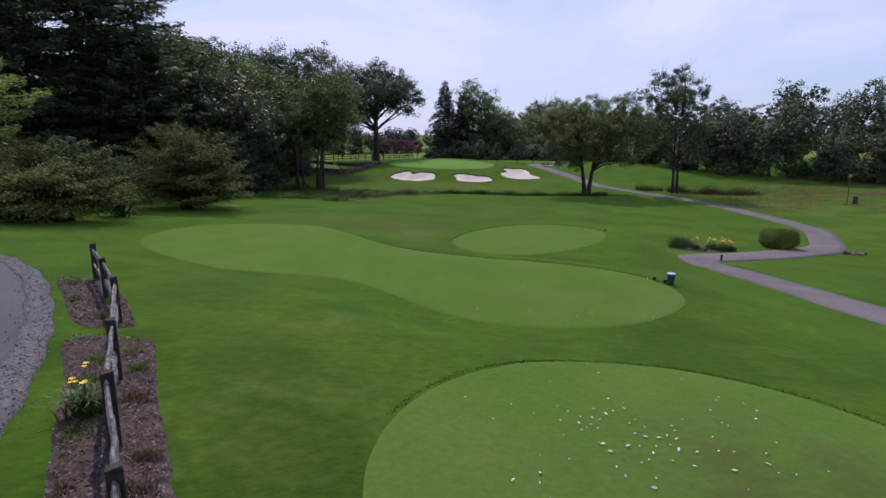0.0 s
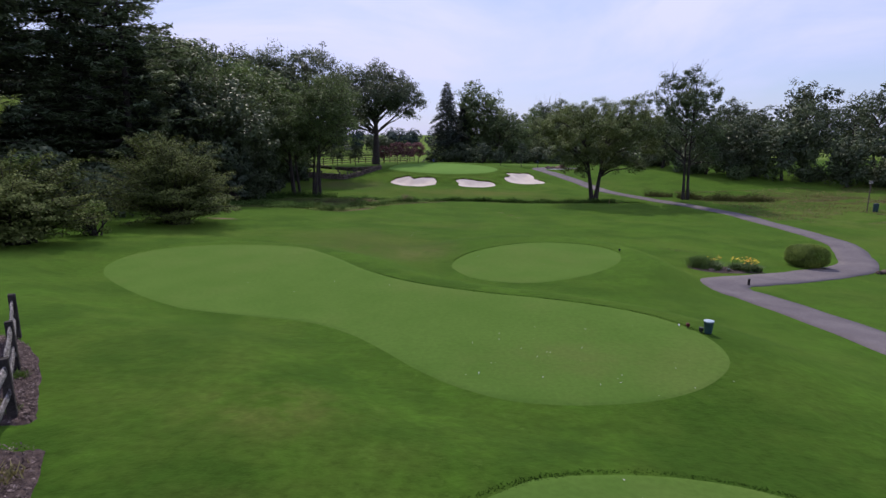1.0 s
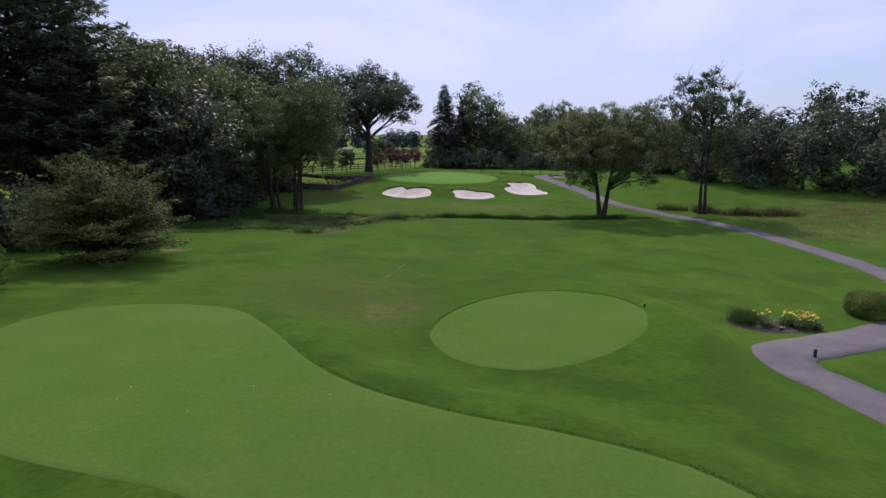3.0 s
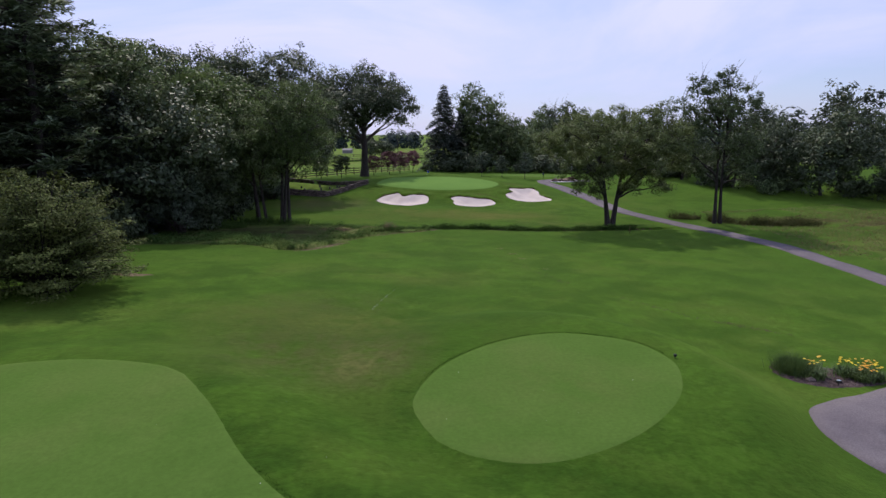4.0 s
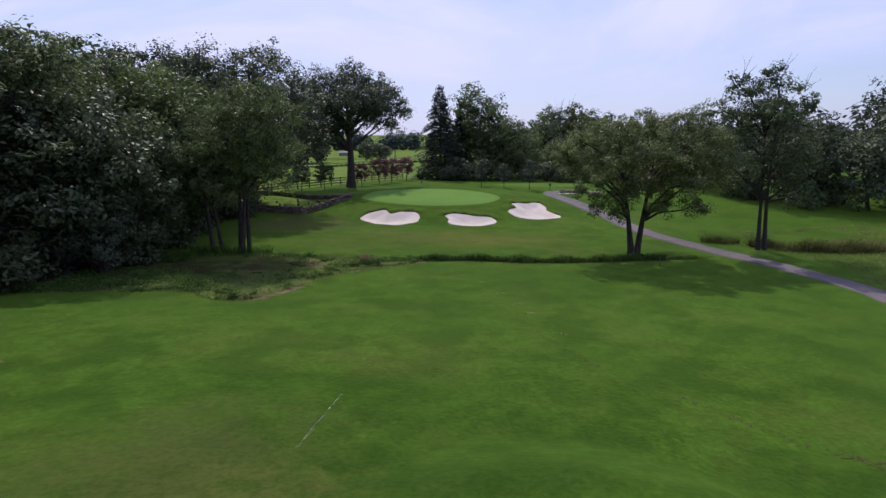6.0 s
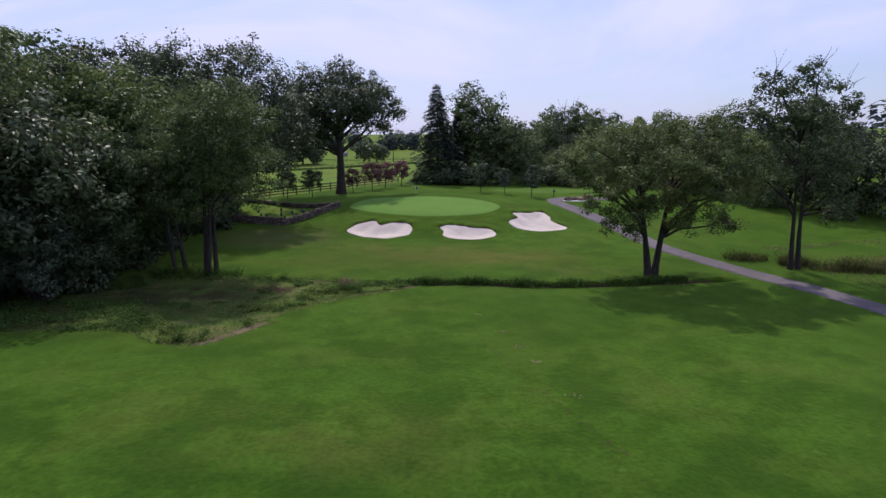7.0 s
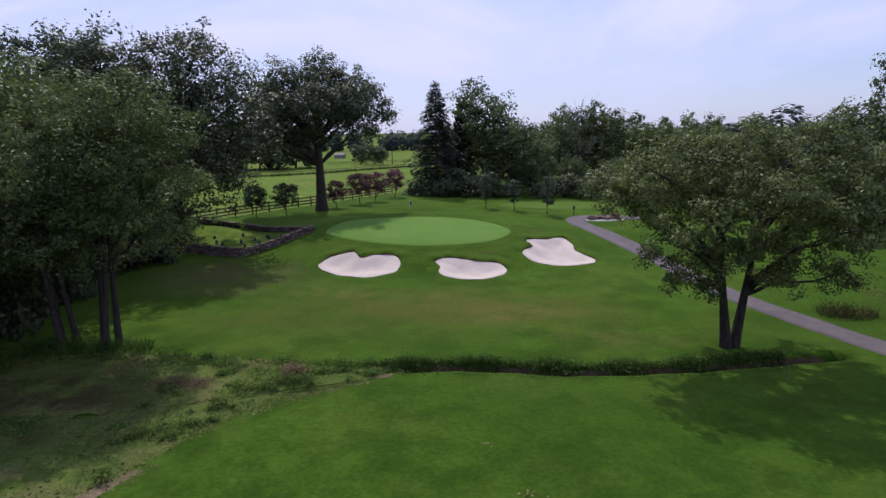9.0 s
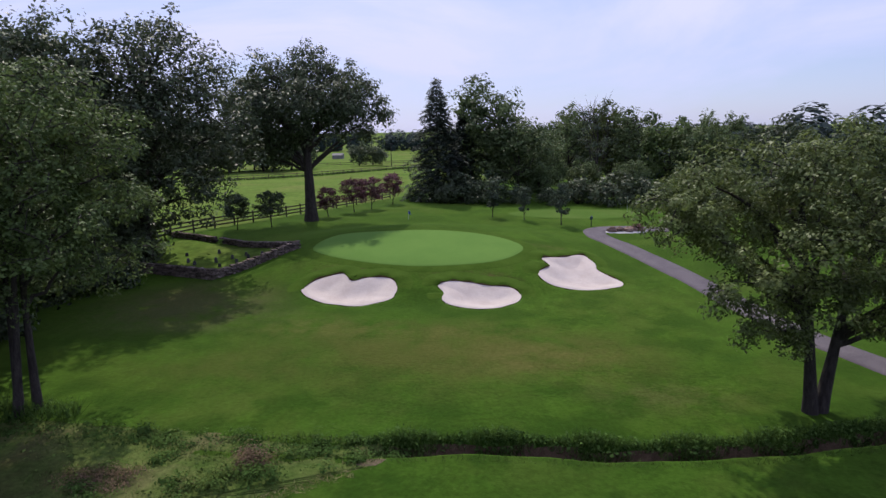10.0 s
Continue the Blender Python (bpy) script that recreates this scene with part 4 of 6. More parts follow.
def conifer_meshes(seed, height, radius, base, trunk, whorls=26, arms=7, per=90, size=0.42, droop=0.25, power=0.8, narrow=0.28, plume=0.5, gaps=0.12):
    """Wood and needles of a conifer: whorls of arms carrying flat sprays."""
    rng = np.random.default_rng(seed)
    wood = [tube(bend((0, 0, -0.2), (0, 0, height), rng, 0.0, 8) * np.array([0.6, 0.6, 1]), np.linspace(trunk, 0.03, 8), 8)]
    C, N = [], []
    for w in range(whorls):
        f = w / (whorls - 1)
        z = base + (height - base) * f ** 0.92
        reach = radius * (1 - f) ** power * rng.uniform(0.75, 1.15) + 0.15
        for k in range(arms):
            if rng.uniform() < gaps:
                continue
            a = 2 * math.pi * (k + rng.uniform(-0.35, 0.35)) / arms + w * 1.1
            L = reach * rng.uniform(0.65, 1.2)
            way = np.array([math.cos(a), math.sin(a), 0])
            b = way * L + np.array([0, 0, z - droop * L + rng.normal() * 0.2])
            line = bend((0, 0, z), b, rng, 0.10 if droop > 0 else -0.05, 5)
            wood.append(tube(line, np.linspace(0.05 + 0.012 * L, 0.012, 5), 4))
            m = max(6, int(per * L / radius))
            t = rng.uniform(0.18, 1.02, m) ** 0.8
            base_pt = np.stack([np.interp(t, np.linspace(0, 1, 5), line[:, q]) for q in range(3)], 1)
            side = np.cross(way, [0, 0, 1])
            wide = plume * (0.35 + 0.65 * np.sin(np.pi * np.clip(t, 0, 1)))
            off = rng.uniform(-1, 1, m) * wide
            C.append(base_pt + side * off[:, None] + np.stack([rng.normal(size=m) * 0.05, rng.normal(size=m) * 0.05, rng.normal(size=m) * 0.14 - 0.12 * np.abs(off)], 1))
            N.append(np.stack([rng.normal(size=m) * 0.4, rng.normal(size=m) * 0.4, np.ones(m)], 1))
    L = leaves(np.concatenate(C), np.concatenate(N), size, rng, narrow)
    return fast("trunk", *merge(wood), smooth=True), fast("crown", *L)


def shrub_meshes(seed, height, radius, stems=9, clumps=70, per=120, size=0.2, clump=0.6, layered=False, base=0.25):
    rng = np.random.default_rng(seed)
    mid = np.array([0, 0, base + (height - base) * 0.42])
    P, D = crown_points(rng, clumps, mid, (radius, radius, (height - base) * 0.58), -0.8 if layered else -0.75, 0.55 if layered else 0.28, 0.55)
    P[:, 2] = np.maximum(P[:, 2], 0.15)
    wood = []
    for q in rng.choice(len(P), min(len(P), stems * 3), replace=False):
        foot = np.array([rng.normal() * radius * 0.10, rng.normal() * radius * 0.10, -0.1])
        wood.append(tube(bend(foot, P[q], rng, 0.12, 6), np.linspace(0.06, 0.015, 6), 5))
    L = clump_leaves(rng, P, D, clump, per, size, 0.5, 1.1 if layered else 0.7, 0.32 if layered else 0.7)
    return fast("stem", *merge(wood), smooth=True), fast("crown", *L)



def spray_meshes(seed, height, radius, arms, per, size=0.23):
    """A spreading shrub: many arching stems, each ending in a flat leafy spray."""
    rng = np.random.default_rng(seed)
    wood, C, N = [], [], []
    ph = rng.uniform(0, 6.28, 3)
    for q in range(arms):
        a = rng.uniform(0, 6.28)
        e = math.asin(rng.uniform(0.04, 1.0) ** 0.85)
        k = (1 + 0.16 * math.sin(3 * a + ph[0]) * math.cos(2 * e + ph[1])) * rng.uniform(0.62, 1.08) * (0.80 + 0.20 * math.sin(min(1.0, 1.6 * e) * math.pi / 2))
        tip = np.array([math.cos(a) * math.cos(e) * radius * k, math.sin(a) * math.cos(e) * radius * k, 0.18 + (height - 0.3) * math.sin(e) * k])
        foot = np.array([rng.normal() * 0.3, rng.normal() * 0.3, -0.1])
        knee = np.array([tip[0] * 0.42, tip[1] * 0.42, tip[2] * 0.86 + 0.35 * math.cos(e)])
        t = np.linspace(0, 1, 9)[:, None]
        line = (1 - t) ** 2 * foot + 2 * t * (1 - t) * knee + t ** 2 * tip
        wood.append(tube(line, np.linspace(0.045, 0.008, 9), 4))
        u = 1 - 0.62 * rng.uniform(0, 1, per) ** 1.3
        base = np.stack([np.interp(u, t[:, 0], line[:, c]) for c in range(3)], 1)
        side = np.array([-math.sin(a), math.cos(a), 0])
        off = rng.normal(size=per) * 0.36 * (0.4 + np.sin(np.pi * np.clip((u - 0.35) / 0.7, 0, 1)))
        C.append(base + side * off[:, None] + np.stack([rng.normal(size=per) * 0.08, rng.normal(size=per) * 0.08, rng.normal(size=per) * 0.08 - 0.16 * np.abs(off)], 1))
        N.append(np.array([math.cos(a) * 0.35, math.sin(a) * 0.35, 1.0]) + rng.normal(size=(per, 3)) * 0.38)
    return fast("stem", *merge(wood), smooth=True), fast("crown", *leaves(np.concatenate(C), np.concatenate(N), size, rng, 0.5))


def tree(name, meshes, leaf, x, y, label, category="tree", group="", turn=0.0, scale=1.0, wood="trunk", tall=1.0):
    at = Matrix.LocRotScale(on(x, y), Euler((0, 0, turn)), (scale, scale, scale * tall))
    thing = empty(name, at, label, category, group)
    part(wood, meshes[0], M["bark"], thing)
    part("crown", meshes[1], M[leaf], thing)
    return thing


# the two trees by the stream
WALNUT = ((-6.4, 0.0, 8.4, 1.7), (-4.2, 1.5, 9.4, 1.8), (-4.6, -2.5, 6.4, 1.5), (-2.0, -1.0, 10.2, 1.8), (0.5, 1.0, 10.5, 1.8), (0.0, -3.5, 8.6, 1.9), (3.0, -0.5, 10.3, 1.7), (4.8, 1.0, 11.4, 1.1), (5.8, -1.0, 8.6, 1.8), (6.6, 0.5, 6.6, 1.5),
          (3.2, -3.5, 6.9, 1.7), (4.7, -1.5, 4.4, 1.1), (-3.2, -1.5, 4.4, 1.1), (-1.5, 3.5, 7.8, 2.1), (2.5, 4.0, 7.8, 2.1), (-2.6, -3.4, 7.8, 1.6), (1.0, -1.0, 6.0, 1.5), (-1.6, -1.8, 5.6, 1.4), (3.4, 1.2, 7.6, 1.7), (-4.0, 1.0, 7.4, 1.6),
          (2.6, -2.4, 8.8, 1.6), (6.4, 1.0, 10.0, 1.3), (-1.8, 0.6, 8.6, 1.7), (-2.0, -0.8, 3.6, 0.8), (1.6, -1.6, 4.4, 1.0), (3.0, -0.6, 5.0, 1.1), (-0.6, 1.4, 4.6, 1.1))
tree("tree", lobed_meshes(11, 12.6, 8.0, 3.0, 0.31, stems=2, spread=0.22, lean=0.22, pads=29, per=100, size=0.165, pad=0.56, boughs=WALNUT, swing=0.25, fork=0.3, full=1.04), "leaf_walnut", 18.2, 72.0, "wide twin-stemmed broadleaf tree with low hanging boughs")
AIRY = ((-4.6, 0.0, 12.2, 1.2), (-2.6, 1.0, 14.0, 1.4), (0.2, 0.0, 14.8, 1.4), (2.0, -0.5, 12.9, 1.4), (-1.0, -2.0, 11.8, 1.7), (-3.1, -1.0, 9.8, 1.6), (1.5, 1.0, 10.2, 1.7), (3.2, 0.5, 8.6, 1.4), (-4.4, 0.5, 7.8, 1.3), (-0.6, -1.5, 7.8, 1.6),
        (1.5, -2.0, 6.1, 1.3), (-1.7, 2.0, 6.4, 1.4), (2.6, -1.0, 4.6, 1.0), (-0.6, 2.5, 12.8, 1.4), (1.3, -1.4, 8.4, 1.4), (-2.0, -0.5, 11.2, 1.4), (0.8, 1.0, 12.3, 1.4), (-2.6, 0.6, 5.8, 1.1))
tree("tree", lobed_meshes(23, 16.0, 5.4, 4.0, 0.22, stems=2, spread=0.30, lean=0.04, pads=21, per=58, size=0.22, pad=0.58, boughs=AIRY, swing=0.0, fork=0.3, bare=1), "leaf", 30.3, 74.2, "tall twin-stemmed broadleaf tree with open airy crown", tall=1.01)
# the two clumps of stems at the other side
tree("tree", lobed_meshes(31, 12.0, 4.6, 3.4, 0.19, stems=3, spread=0.50, lean=0.06, lobes=14, lobe=1.75, pads=30, per=82, size=0.175, pad=0.68, top_shift=(-0.6, -0.2), swing=0.5, low=-0.75), "leaf", -18.0, 71.8, "three-stemmed broadleaf tree at the weedy stream bank")
tree("tree", lobed_meshes(37, 15.6, 5.0, 3.8, 0.20, stems=3, spread=0.46, lean=0.05, lobes=18, lobe=1.9, pads=30, per=78, size=0.18, pad=0.70, top_shift=(0.8, 0.5), swing=0.6, low=-0.75), "leaf_light", -15.5, 71.5, "twin-stemmed broadleaf tree leaning over the fairway")
# maple beside the green, oaks behind the burial ground
MAPLE = ((-6.8, 0.0, 9.8, 2.3), (-6.0, 1.0, 12.8, 2.3), (-3.4, -1.0, 15.0, 2.2), (0.5, 0.5, 15.7, 2.3), (3.8, -0.5, 14.4, 2.2), (6.3, 0.5, 12.6, 2.0), (8.2, 0.0, 11.0, 1.5), (6.8, 1.0, 9.0, 1.2), (-6.8, -1.0, 7.2, 1.4), (-3.5, -4.0, 11.2, 2.6),
         (1.5, -4.4, 11.8, 2.6), (-3.5, 4.0, 11.6, 2.6), (2.5, 4.4, 11.6, 2.6), (-4.6, -1.0, 7.6, 1.6), (3.5, -2.0, 9.6, 1.6), (-0.5, -1.0, 13.2, 2.3), (5.0, -3.4, 12.2, 1.9), (-5.0, -2.6, 9.2, 2.1), (0.0, -3.0, 9.6, 1.9), (5.4, -1.0, 10.6, 1.8),
         (-2.0, 2.0, 9.0, 1.9), (2.6, 1.0, 12.8, 2.2), (-4.4, 0.0, 12.2, 2.2), (-7.2, 0.0, 11.6, 1.6), (-2.4, -2.6, 8.0, 1.5))
tree("tree", lobed_meshes(41, 19.6, 9.6, 6.0, 0.72, pads=40, per=46, size=0.32, pad=0.95, boughs=MAPLE, fork=0.36), "leaf_oak", -13.2, 112.2, "large spreading maple with dense dark round crown", tall=1.06)
tree("tree", lobed_meshes(47, 20.8, 6.7, 3.0, 0.50, lobes=22, lobe=2.5, pads=28, per=44, size=0.33, pad=1.0, top_shift=(2.5, -0.6), low=-0.9), "leaf_oak", -23.4, 96.4, "tall dark oak with ragged crown beside the stone wall", tall=1.02)
tree("tree", lobed_meshes(48, 20.8, 6.4, 1.6, 0.42, lobes=22, lobe=2.5, pads=28, per=42, size=0.34, pad=1.0, low=-0.95), "leaf_oak", -26.5, 92.0, "dark oak leafy almost to the ground", tall=1.02)
# spruce and the trees behind the green
tree("spruce_tree", conifer_meshes(53, 17.4, 5.4, 0.6, 0.28, whorls=32, arms=10, per=120, size=0.54, droop=0.25, power=0.72, plume=0.8), "needle", 0.4, 134.0, "dark pointed spruce behind the putting green", "conifer")
tree("spruce_tree", conifer_meshes(59, 12.6, 4.0, 0.6, 0.26, whorls=30, arms=10, per=110, size=0.5, droop=0.25, power=0.75, plume=0.7), "needle", 4.0, 139.0, "dark spruce standing close to a taller one", "conifer")

SHAPES = ((15.0, 4.8, 1.6), (13.0, 5.0, 1.0), (16.5, 4.4, 2.4), (11.0, 4.6, 0.7))


def wood_shapes(lobes, pads, per, size, pad, sides):
    return [lobed_meshes(60 + q, h, r, b, 0.26, lobes=lobes, lobe=r * 0.38, pads=pads, per=per, size=size, pad=pad, low=-0.95, full=1.1, sides=sides) for q, (h, r, b) in enumerate(SHAPES)]


GENERIC = wood_shapes(18, 20, 46, 0.29, 0.80, 3)
GENERIC_FAR = wood_shapes(15, 11, 30, 0.46, 0.95, 0)
GENERIC_HAZE = wood_shapes(11, 9, 18, 0.9, 1.25, 0)
KIND_TEXT = ("tall broadleaf tree in the wood's edge", "broad leafy tree in the wood's edge", "slender tall broadleaf tree of the wood", "low rounded broadleaf tree of the wood")


def wood_tree(k, x, y, scale, leaf, turn, group, tall=1.0):
    tree("tree", (GENERIC if -35 < x < 0 and y < 100 else GENERIC_FAR)[k], leaf, x, y, KIND_TEXT[k], group=group, turn=turn, scale=scale, tall=tall)


rng = random.Random(5)
LEFT_WOOD = [(2, -27.8, 66.0, 1.03, "leaf"), (1, -23.6, 76.6, 1.22, "leaf_light"), (0, -27.5, 77.5, 1.14, "leaf_light"), (3, -23.5, 69.5, 1.05, "leaf"), (0, -32.5, 72.0, 1.24, "leaf"), (2, -31.5, 81.0, 1.08, "leaf_oak"),
             (1, -30.0, 86.5, 1.36, "leaf"), (0, -36.0, 78.0, 1.32, "leaf"), (2, -38.0, 88.0, 1.2, "leaf"), (3, -26.0, 84.0, 1.15, "leaf"), (1, -41.0, 74.0, 1.43, "leaf_oak"), (0, -34.0, 95.0, 1.38, "leaf_oak"),
             (3, -31.0, 62.0, 1.1, "leaf_oak"), (2, -44.0, 92.0, 1.25, "leaf"), (3, -28.5, 98.5, 1.05, "leaf_oak"), (0, -47.0, 82.0, 1.3, "leaf_oak"), (1, -52.0, 70.0, 1.4, "leaf_oak"), (3, -24.4, 64.8, 1.22, "leaf_oak"), (3, -21.8, 66.8, 0.66, "leaf_oak")]
for k, x, y, s, leaf in LEFT_WOOD:
    wood_tree(k, x, y, s * 1.07, leaf, rng.uniform(0, 6.28), "wood beside the fairway")
RIGHT_WOOD = [(3, 44.0, 103.0, 0.85), (1, 48.5, 101.0, 0.80), (3, 53.5, 97.0, 0.95), (0, 57.5, 99.0, 0.86), (0, 63.2, 104.0, 1.06), (2, 69.5, 98.0, 0.92), (1, 73.0, 93.0, 0.95), (0, 80.0, 89.0, 0.9), (2, 87.0, 85.0, 0.85), (3, 60.5, 92.0, 0.75),
              (3, 67.0, 89.5, 0.8), (1, 93.0, 79.0, 0.95), (3, 78.0, 83.0, 0.8), (0, 99.0, 72.0, 0.95), (3, 40.0, 112.0, 0.9), (2, 52.0, 112.0, 0.75), (1, 60.0, 118.0, 0.9), (0, 75.0, 112.0, 0.9), (1, 88.0, 100.0, 0.95)]
for k, x, y, s in RIGHT_WOOD:
    wood_tree(k, x, y - (0.0 if s > 1 else 3.5), s * 1.06, "leaf_oak", rng.uniform(0, 6.28), "wood beyond the cart path")
# one far tree takes leaf_light: a paler colour in place of distance haze
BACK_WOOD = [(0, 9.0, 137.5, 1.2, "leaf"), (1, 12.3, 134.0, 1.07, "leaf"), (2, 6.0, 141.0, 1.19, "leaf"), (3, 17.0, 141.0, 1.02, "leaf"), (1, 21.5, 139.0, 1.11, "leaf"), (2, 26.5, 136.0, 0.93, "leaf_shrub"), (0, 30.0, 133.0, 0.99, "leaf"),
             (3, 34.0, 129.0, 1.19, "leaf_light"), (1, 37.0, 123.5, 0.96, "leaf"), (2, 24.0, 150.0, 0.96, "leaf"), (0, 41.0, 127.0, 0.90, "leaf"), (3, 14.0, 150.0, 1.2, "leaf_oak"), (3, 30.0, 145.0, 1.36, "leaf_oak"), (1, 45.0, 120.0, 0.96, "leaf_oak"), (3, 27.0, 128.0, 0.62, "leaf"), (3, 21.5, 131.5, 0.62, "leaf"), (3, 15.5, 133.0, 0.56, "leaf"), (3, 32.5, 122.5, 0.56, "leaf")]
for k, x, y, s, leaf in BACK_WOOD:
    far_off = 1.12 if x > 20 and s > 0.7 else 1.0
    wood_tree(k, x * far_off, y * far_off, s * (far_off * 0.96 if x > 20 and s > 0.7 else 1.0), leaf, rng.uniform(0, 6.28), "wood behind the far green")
tree("tree", broadleaf_meshes(71, 14.2, 3.4, 3.0, 0.2, clumps=26, per=60, size=0.3, clump=0.8, twigs=44), "leaf_grey", 24.2, 136.5, "half-dead tree with bare twigs at its top")

# white pines and a dark cedar at the wood's near end
PINES = [conifer_meshes(80 + q, 27.0, 6.6, 3.5, 0.36, whorls=30, arms=8, per=150, size=0.66, droop=-0.04 + 0.04 * q, power=0.40, narrow=0.22, plume=1.0, gaps=0.22) for q in range(2)]
for q, (x, y, s) in enumerate(((-29.8, 56.5, 1.0), (-37.5, 62.0, 1.05), (-41.0, 54.0, 1.0), (-45.0, 60.0, 1.08), (-36.5, 49.0, 0.92), (-44.0, 46.0, 1.0), (-50.0, 52.0, 1.05), (-39.0, 68.0, 1.0))):
    tree("pine_tree", PINES[q % 2], "pine", x, y, "tall dark pine with layered boughs", "conifer", "pines at the wood's end", turn=q * 1.3, scale=s * 1.1)
tree("pine_tree", conifer_meshes(87, 9.6, 4.6, 3.2, 0.16, whorls=7, arms=8, per=300, size=0.34, droop=-0.06, power=0.45, narrow=0.22, plume=0.9, gaps=0.1), "pine_sunlit", -28.2, 35.2, "small pine with feathery boughs, sunlight painted into their light green", "conifer", "pines at the wood's end")
tree("cedar_tree", conifer_meshes(91, 15.5, 2.6, 0.5, 0.2, whorls=32, arms=9, per=90, size=0.42, droop=0.05, power=0.6, plume=0.6, gaps=0.05), "needle", -29.0, 58.5, "narrow dark cedar at the wood's edge", "conifer")
tree("cedar_tree", conifer_meshes(92, 12.0, 2.6, 0.4, 0.2, whorls=28, arms=9, per=90, size=0.42, droop=0.05, power=0.6, plume=0.6, gaps=0.05), "needle", -26.2, 61.5, "dark cedar half hidden among broadleaf trees", "conifer")

# big shrubs by the long tee and the understorey
tree("shrub", spray_meshes(101, 5.8, 4.9, 240, 215, 0.135), "leaf_shrub", -17.6, 39.6, "large spreading olive-green shrub with layered twigs", "shrub", wood="stem")
tree("shrub", spray_meshes(103, 4.2, 4.2, 210, 170, 0.15), "leaf_shrub", -19.8, 28.6, "wide dark olive shrub beside the tee", "shrub", wood="stem")
tree("shrub", spray_meshes(104, 4.2, 4.2, 110, 100), "leaf_shrub", -26.5, 31.5, "wide dark shrub behind another", "shrub", wood="stem")
tree("shrub", shrub_meshes(105, 1.7, 1.1, 8, 26, 70, 0.13, 0.38), "weed", -18.6, 32.6, "light green bushy weed under the large shrub", "shrub", wood="stem")
tree("shrub", shrub_meshes(106, 5.8, 2.0, 9, 70, 130, 0.18, 0.6, base=0.8), "leaf_grey", -22.5, 63.0, "silvery grey-green shrub in the wood's shade", "shrub", wood="stem")
UNDER = shrub_meshes(107, 3.2, 2.6, 5, 40, 44, 0.40, 0.95)
for q, (x, y, s) in enumerate(((-21.8, 66.5, 0.75), (-27.0, 60.0, 1.1), (-25.5, 56.0, 0.9), (-29.5, 52.0, 1.1), (-26.0, 46.0, 1.0), (-31.0, 40.0, 1.2), (-33.0, 33.0, 1.2), (-22.5, 73.5, 0.9), (-24.5, 80.0, 1.0), (-25.0, 87.5, 1.0), (-22.6, 90.0, 0.8), (-38.0, 28.0, 1.4), (-27.5, 40.5, 1.3), (-31.5, 45.0, 1.4), (-24.0, 43.5, 0.9), (-34.0, 38.0, 1.4), (-36.0, 44.0, 1.5), (-24.4, 95.4, 1.1), (-25.8, 94.2, 1.6), (-27.0, 97.0, 1.7))):
    tree("shrub", UNDER, "leaf_oak", x, y, "dark green shrub under the trees", "shrub", "understorey of the wood", turn=q * 0.9, scale=s, wood="stem")
for q, (x, y, s) in enumerate(((2.5, 130.5, 0.55), (-3.2, 134.0, 0.5), (-2.0, 131.0, 0.4), (47.0, 94.5, 0.7), (42.0, 100.0, 0.6), (38.0, 112.0, 0.6), (35.0, 119.0, 0.6))):
    tree("shrub", UNDER, "leaf", x, y, "low green shrub at the foot of the trees", "shrub", "shrubs at the wood's foot", turn=q * 1.7, scale=s, wood="stem")

for q, x in enumerate(range(42, 102, 5)):
    tree("shrub", UNDER, "leaf_oak", x + 0.8 * math.sin(q * 2.1), 102.5 - (x - 40) * 0.52 + math.sin(q * 3.7), "dark green shrub under the trees", "shrub", "understorey beyond the path", turn=q * 2.3, scale=1.05 + 0.2 * math.sin(q * 1.7), wood="stem")

BACK_FOOT = spline([(1.0, 131.0), (10, 128.5), (20, 127.0), (30, 124.0), (37, 119.0), (43, 111.5)], False, 5)
for q, (x, y) in enumerate(BACK_FOOT[::2]):
    tree("shrub", UNDER, "leaf_oak", x, y + 1.2 * math.sin(q * 2.7), "dark green shrub under the trees", "shrub", "understorey behind the far green", turn=q * 1.9, scale=0.95 + 0.3 * math.sin(q * 1.3), wood="stem")

# young trees by the paddock fence and the path's end
PLUM = broadleaf_meshes(111, 3.6, 1.6, 0.8, 0.06, clumps=70, per=60, size=0.16, clump=0.40, uneven=0.2, open_low=-0.8)
for q, (x, y, s, leaf, text) in enumerate(((-19.6, 106.9, 0.95, "leaf_oak", "young dark green tree by the paddock fence"), (-16.4, 108.2, 0.98, "leaf_oak", "young dark leafy tree by the paddock fence"), (-11.9, 115.2, 0.9, "leaf_plum", "young reddish plum tree by the paddock fence"),
                                     (-9.6, 119.4, 1.08, "leaf_plum", "young purple plum tree by the paddock fence"), (-8.0, 122.9, 1.08, "leaf_plum", "young purple plum tree by the paddock fence"), (-6.0, 129.6, 1.12, "leaf_plum", "young purple plum tree by the paddock fence"))):
    tree("plum_tree", PLUM, leaf, x, y, text, "small tree", "young trees along the paddock fence", turn=q * 1.1, scale=s * 1.12)
SAPLING = broadleaf_meshes(113, 4.5, 1.0, 1.1, 0.06, clumps=40, per=60, size=0.16, clump=0.36, uneven=0.2, open_low=-0.9)
for q, (x, y, s) in enumerate(((7.2, 114.3, 1.0), (10.6, 111.9, 0.86), (14.1, 108.6, 1.02))):
    tree("sapling", SAPLING, "leaf_grey", x, y, "slim young tree between the two greens", "small tree", "saplings between the greens", turn=q * 2.0, scale=s)

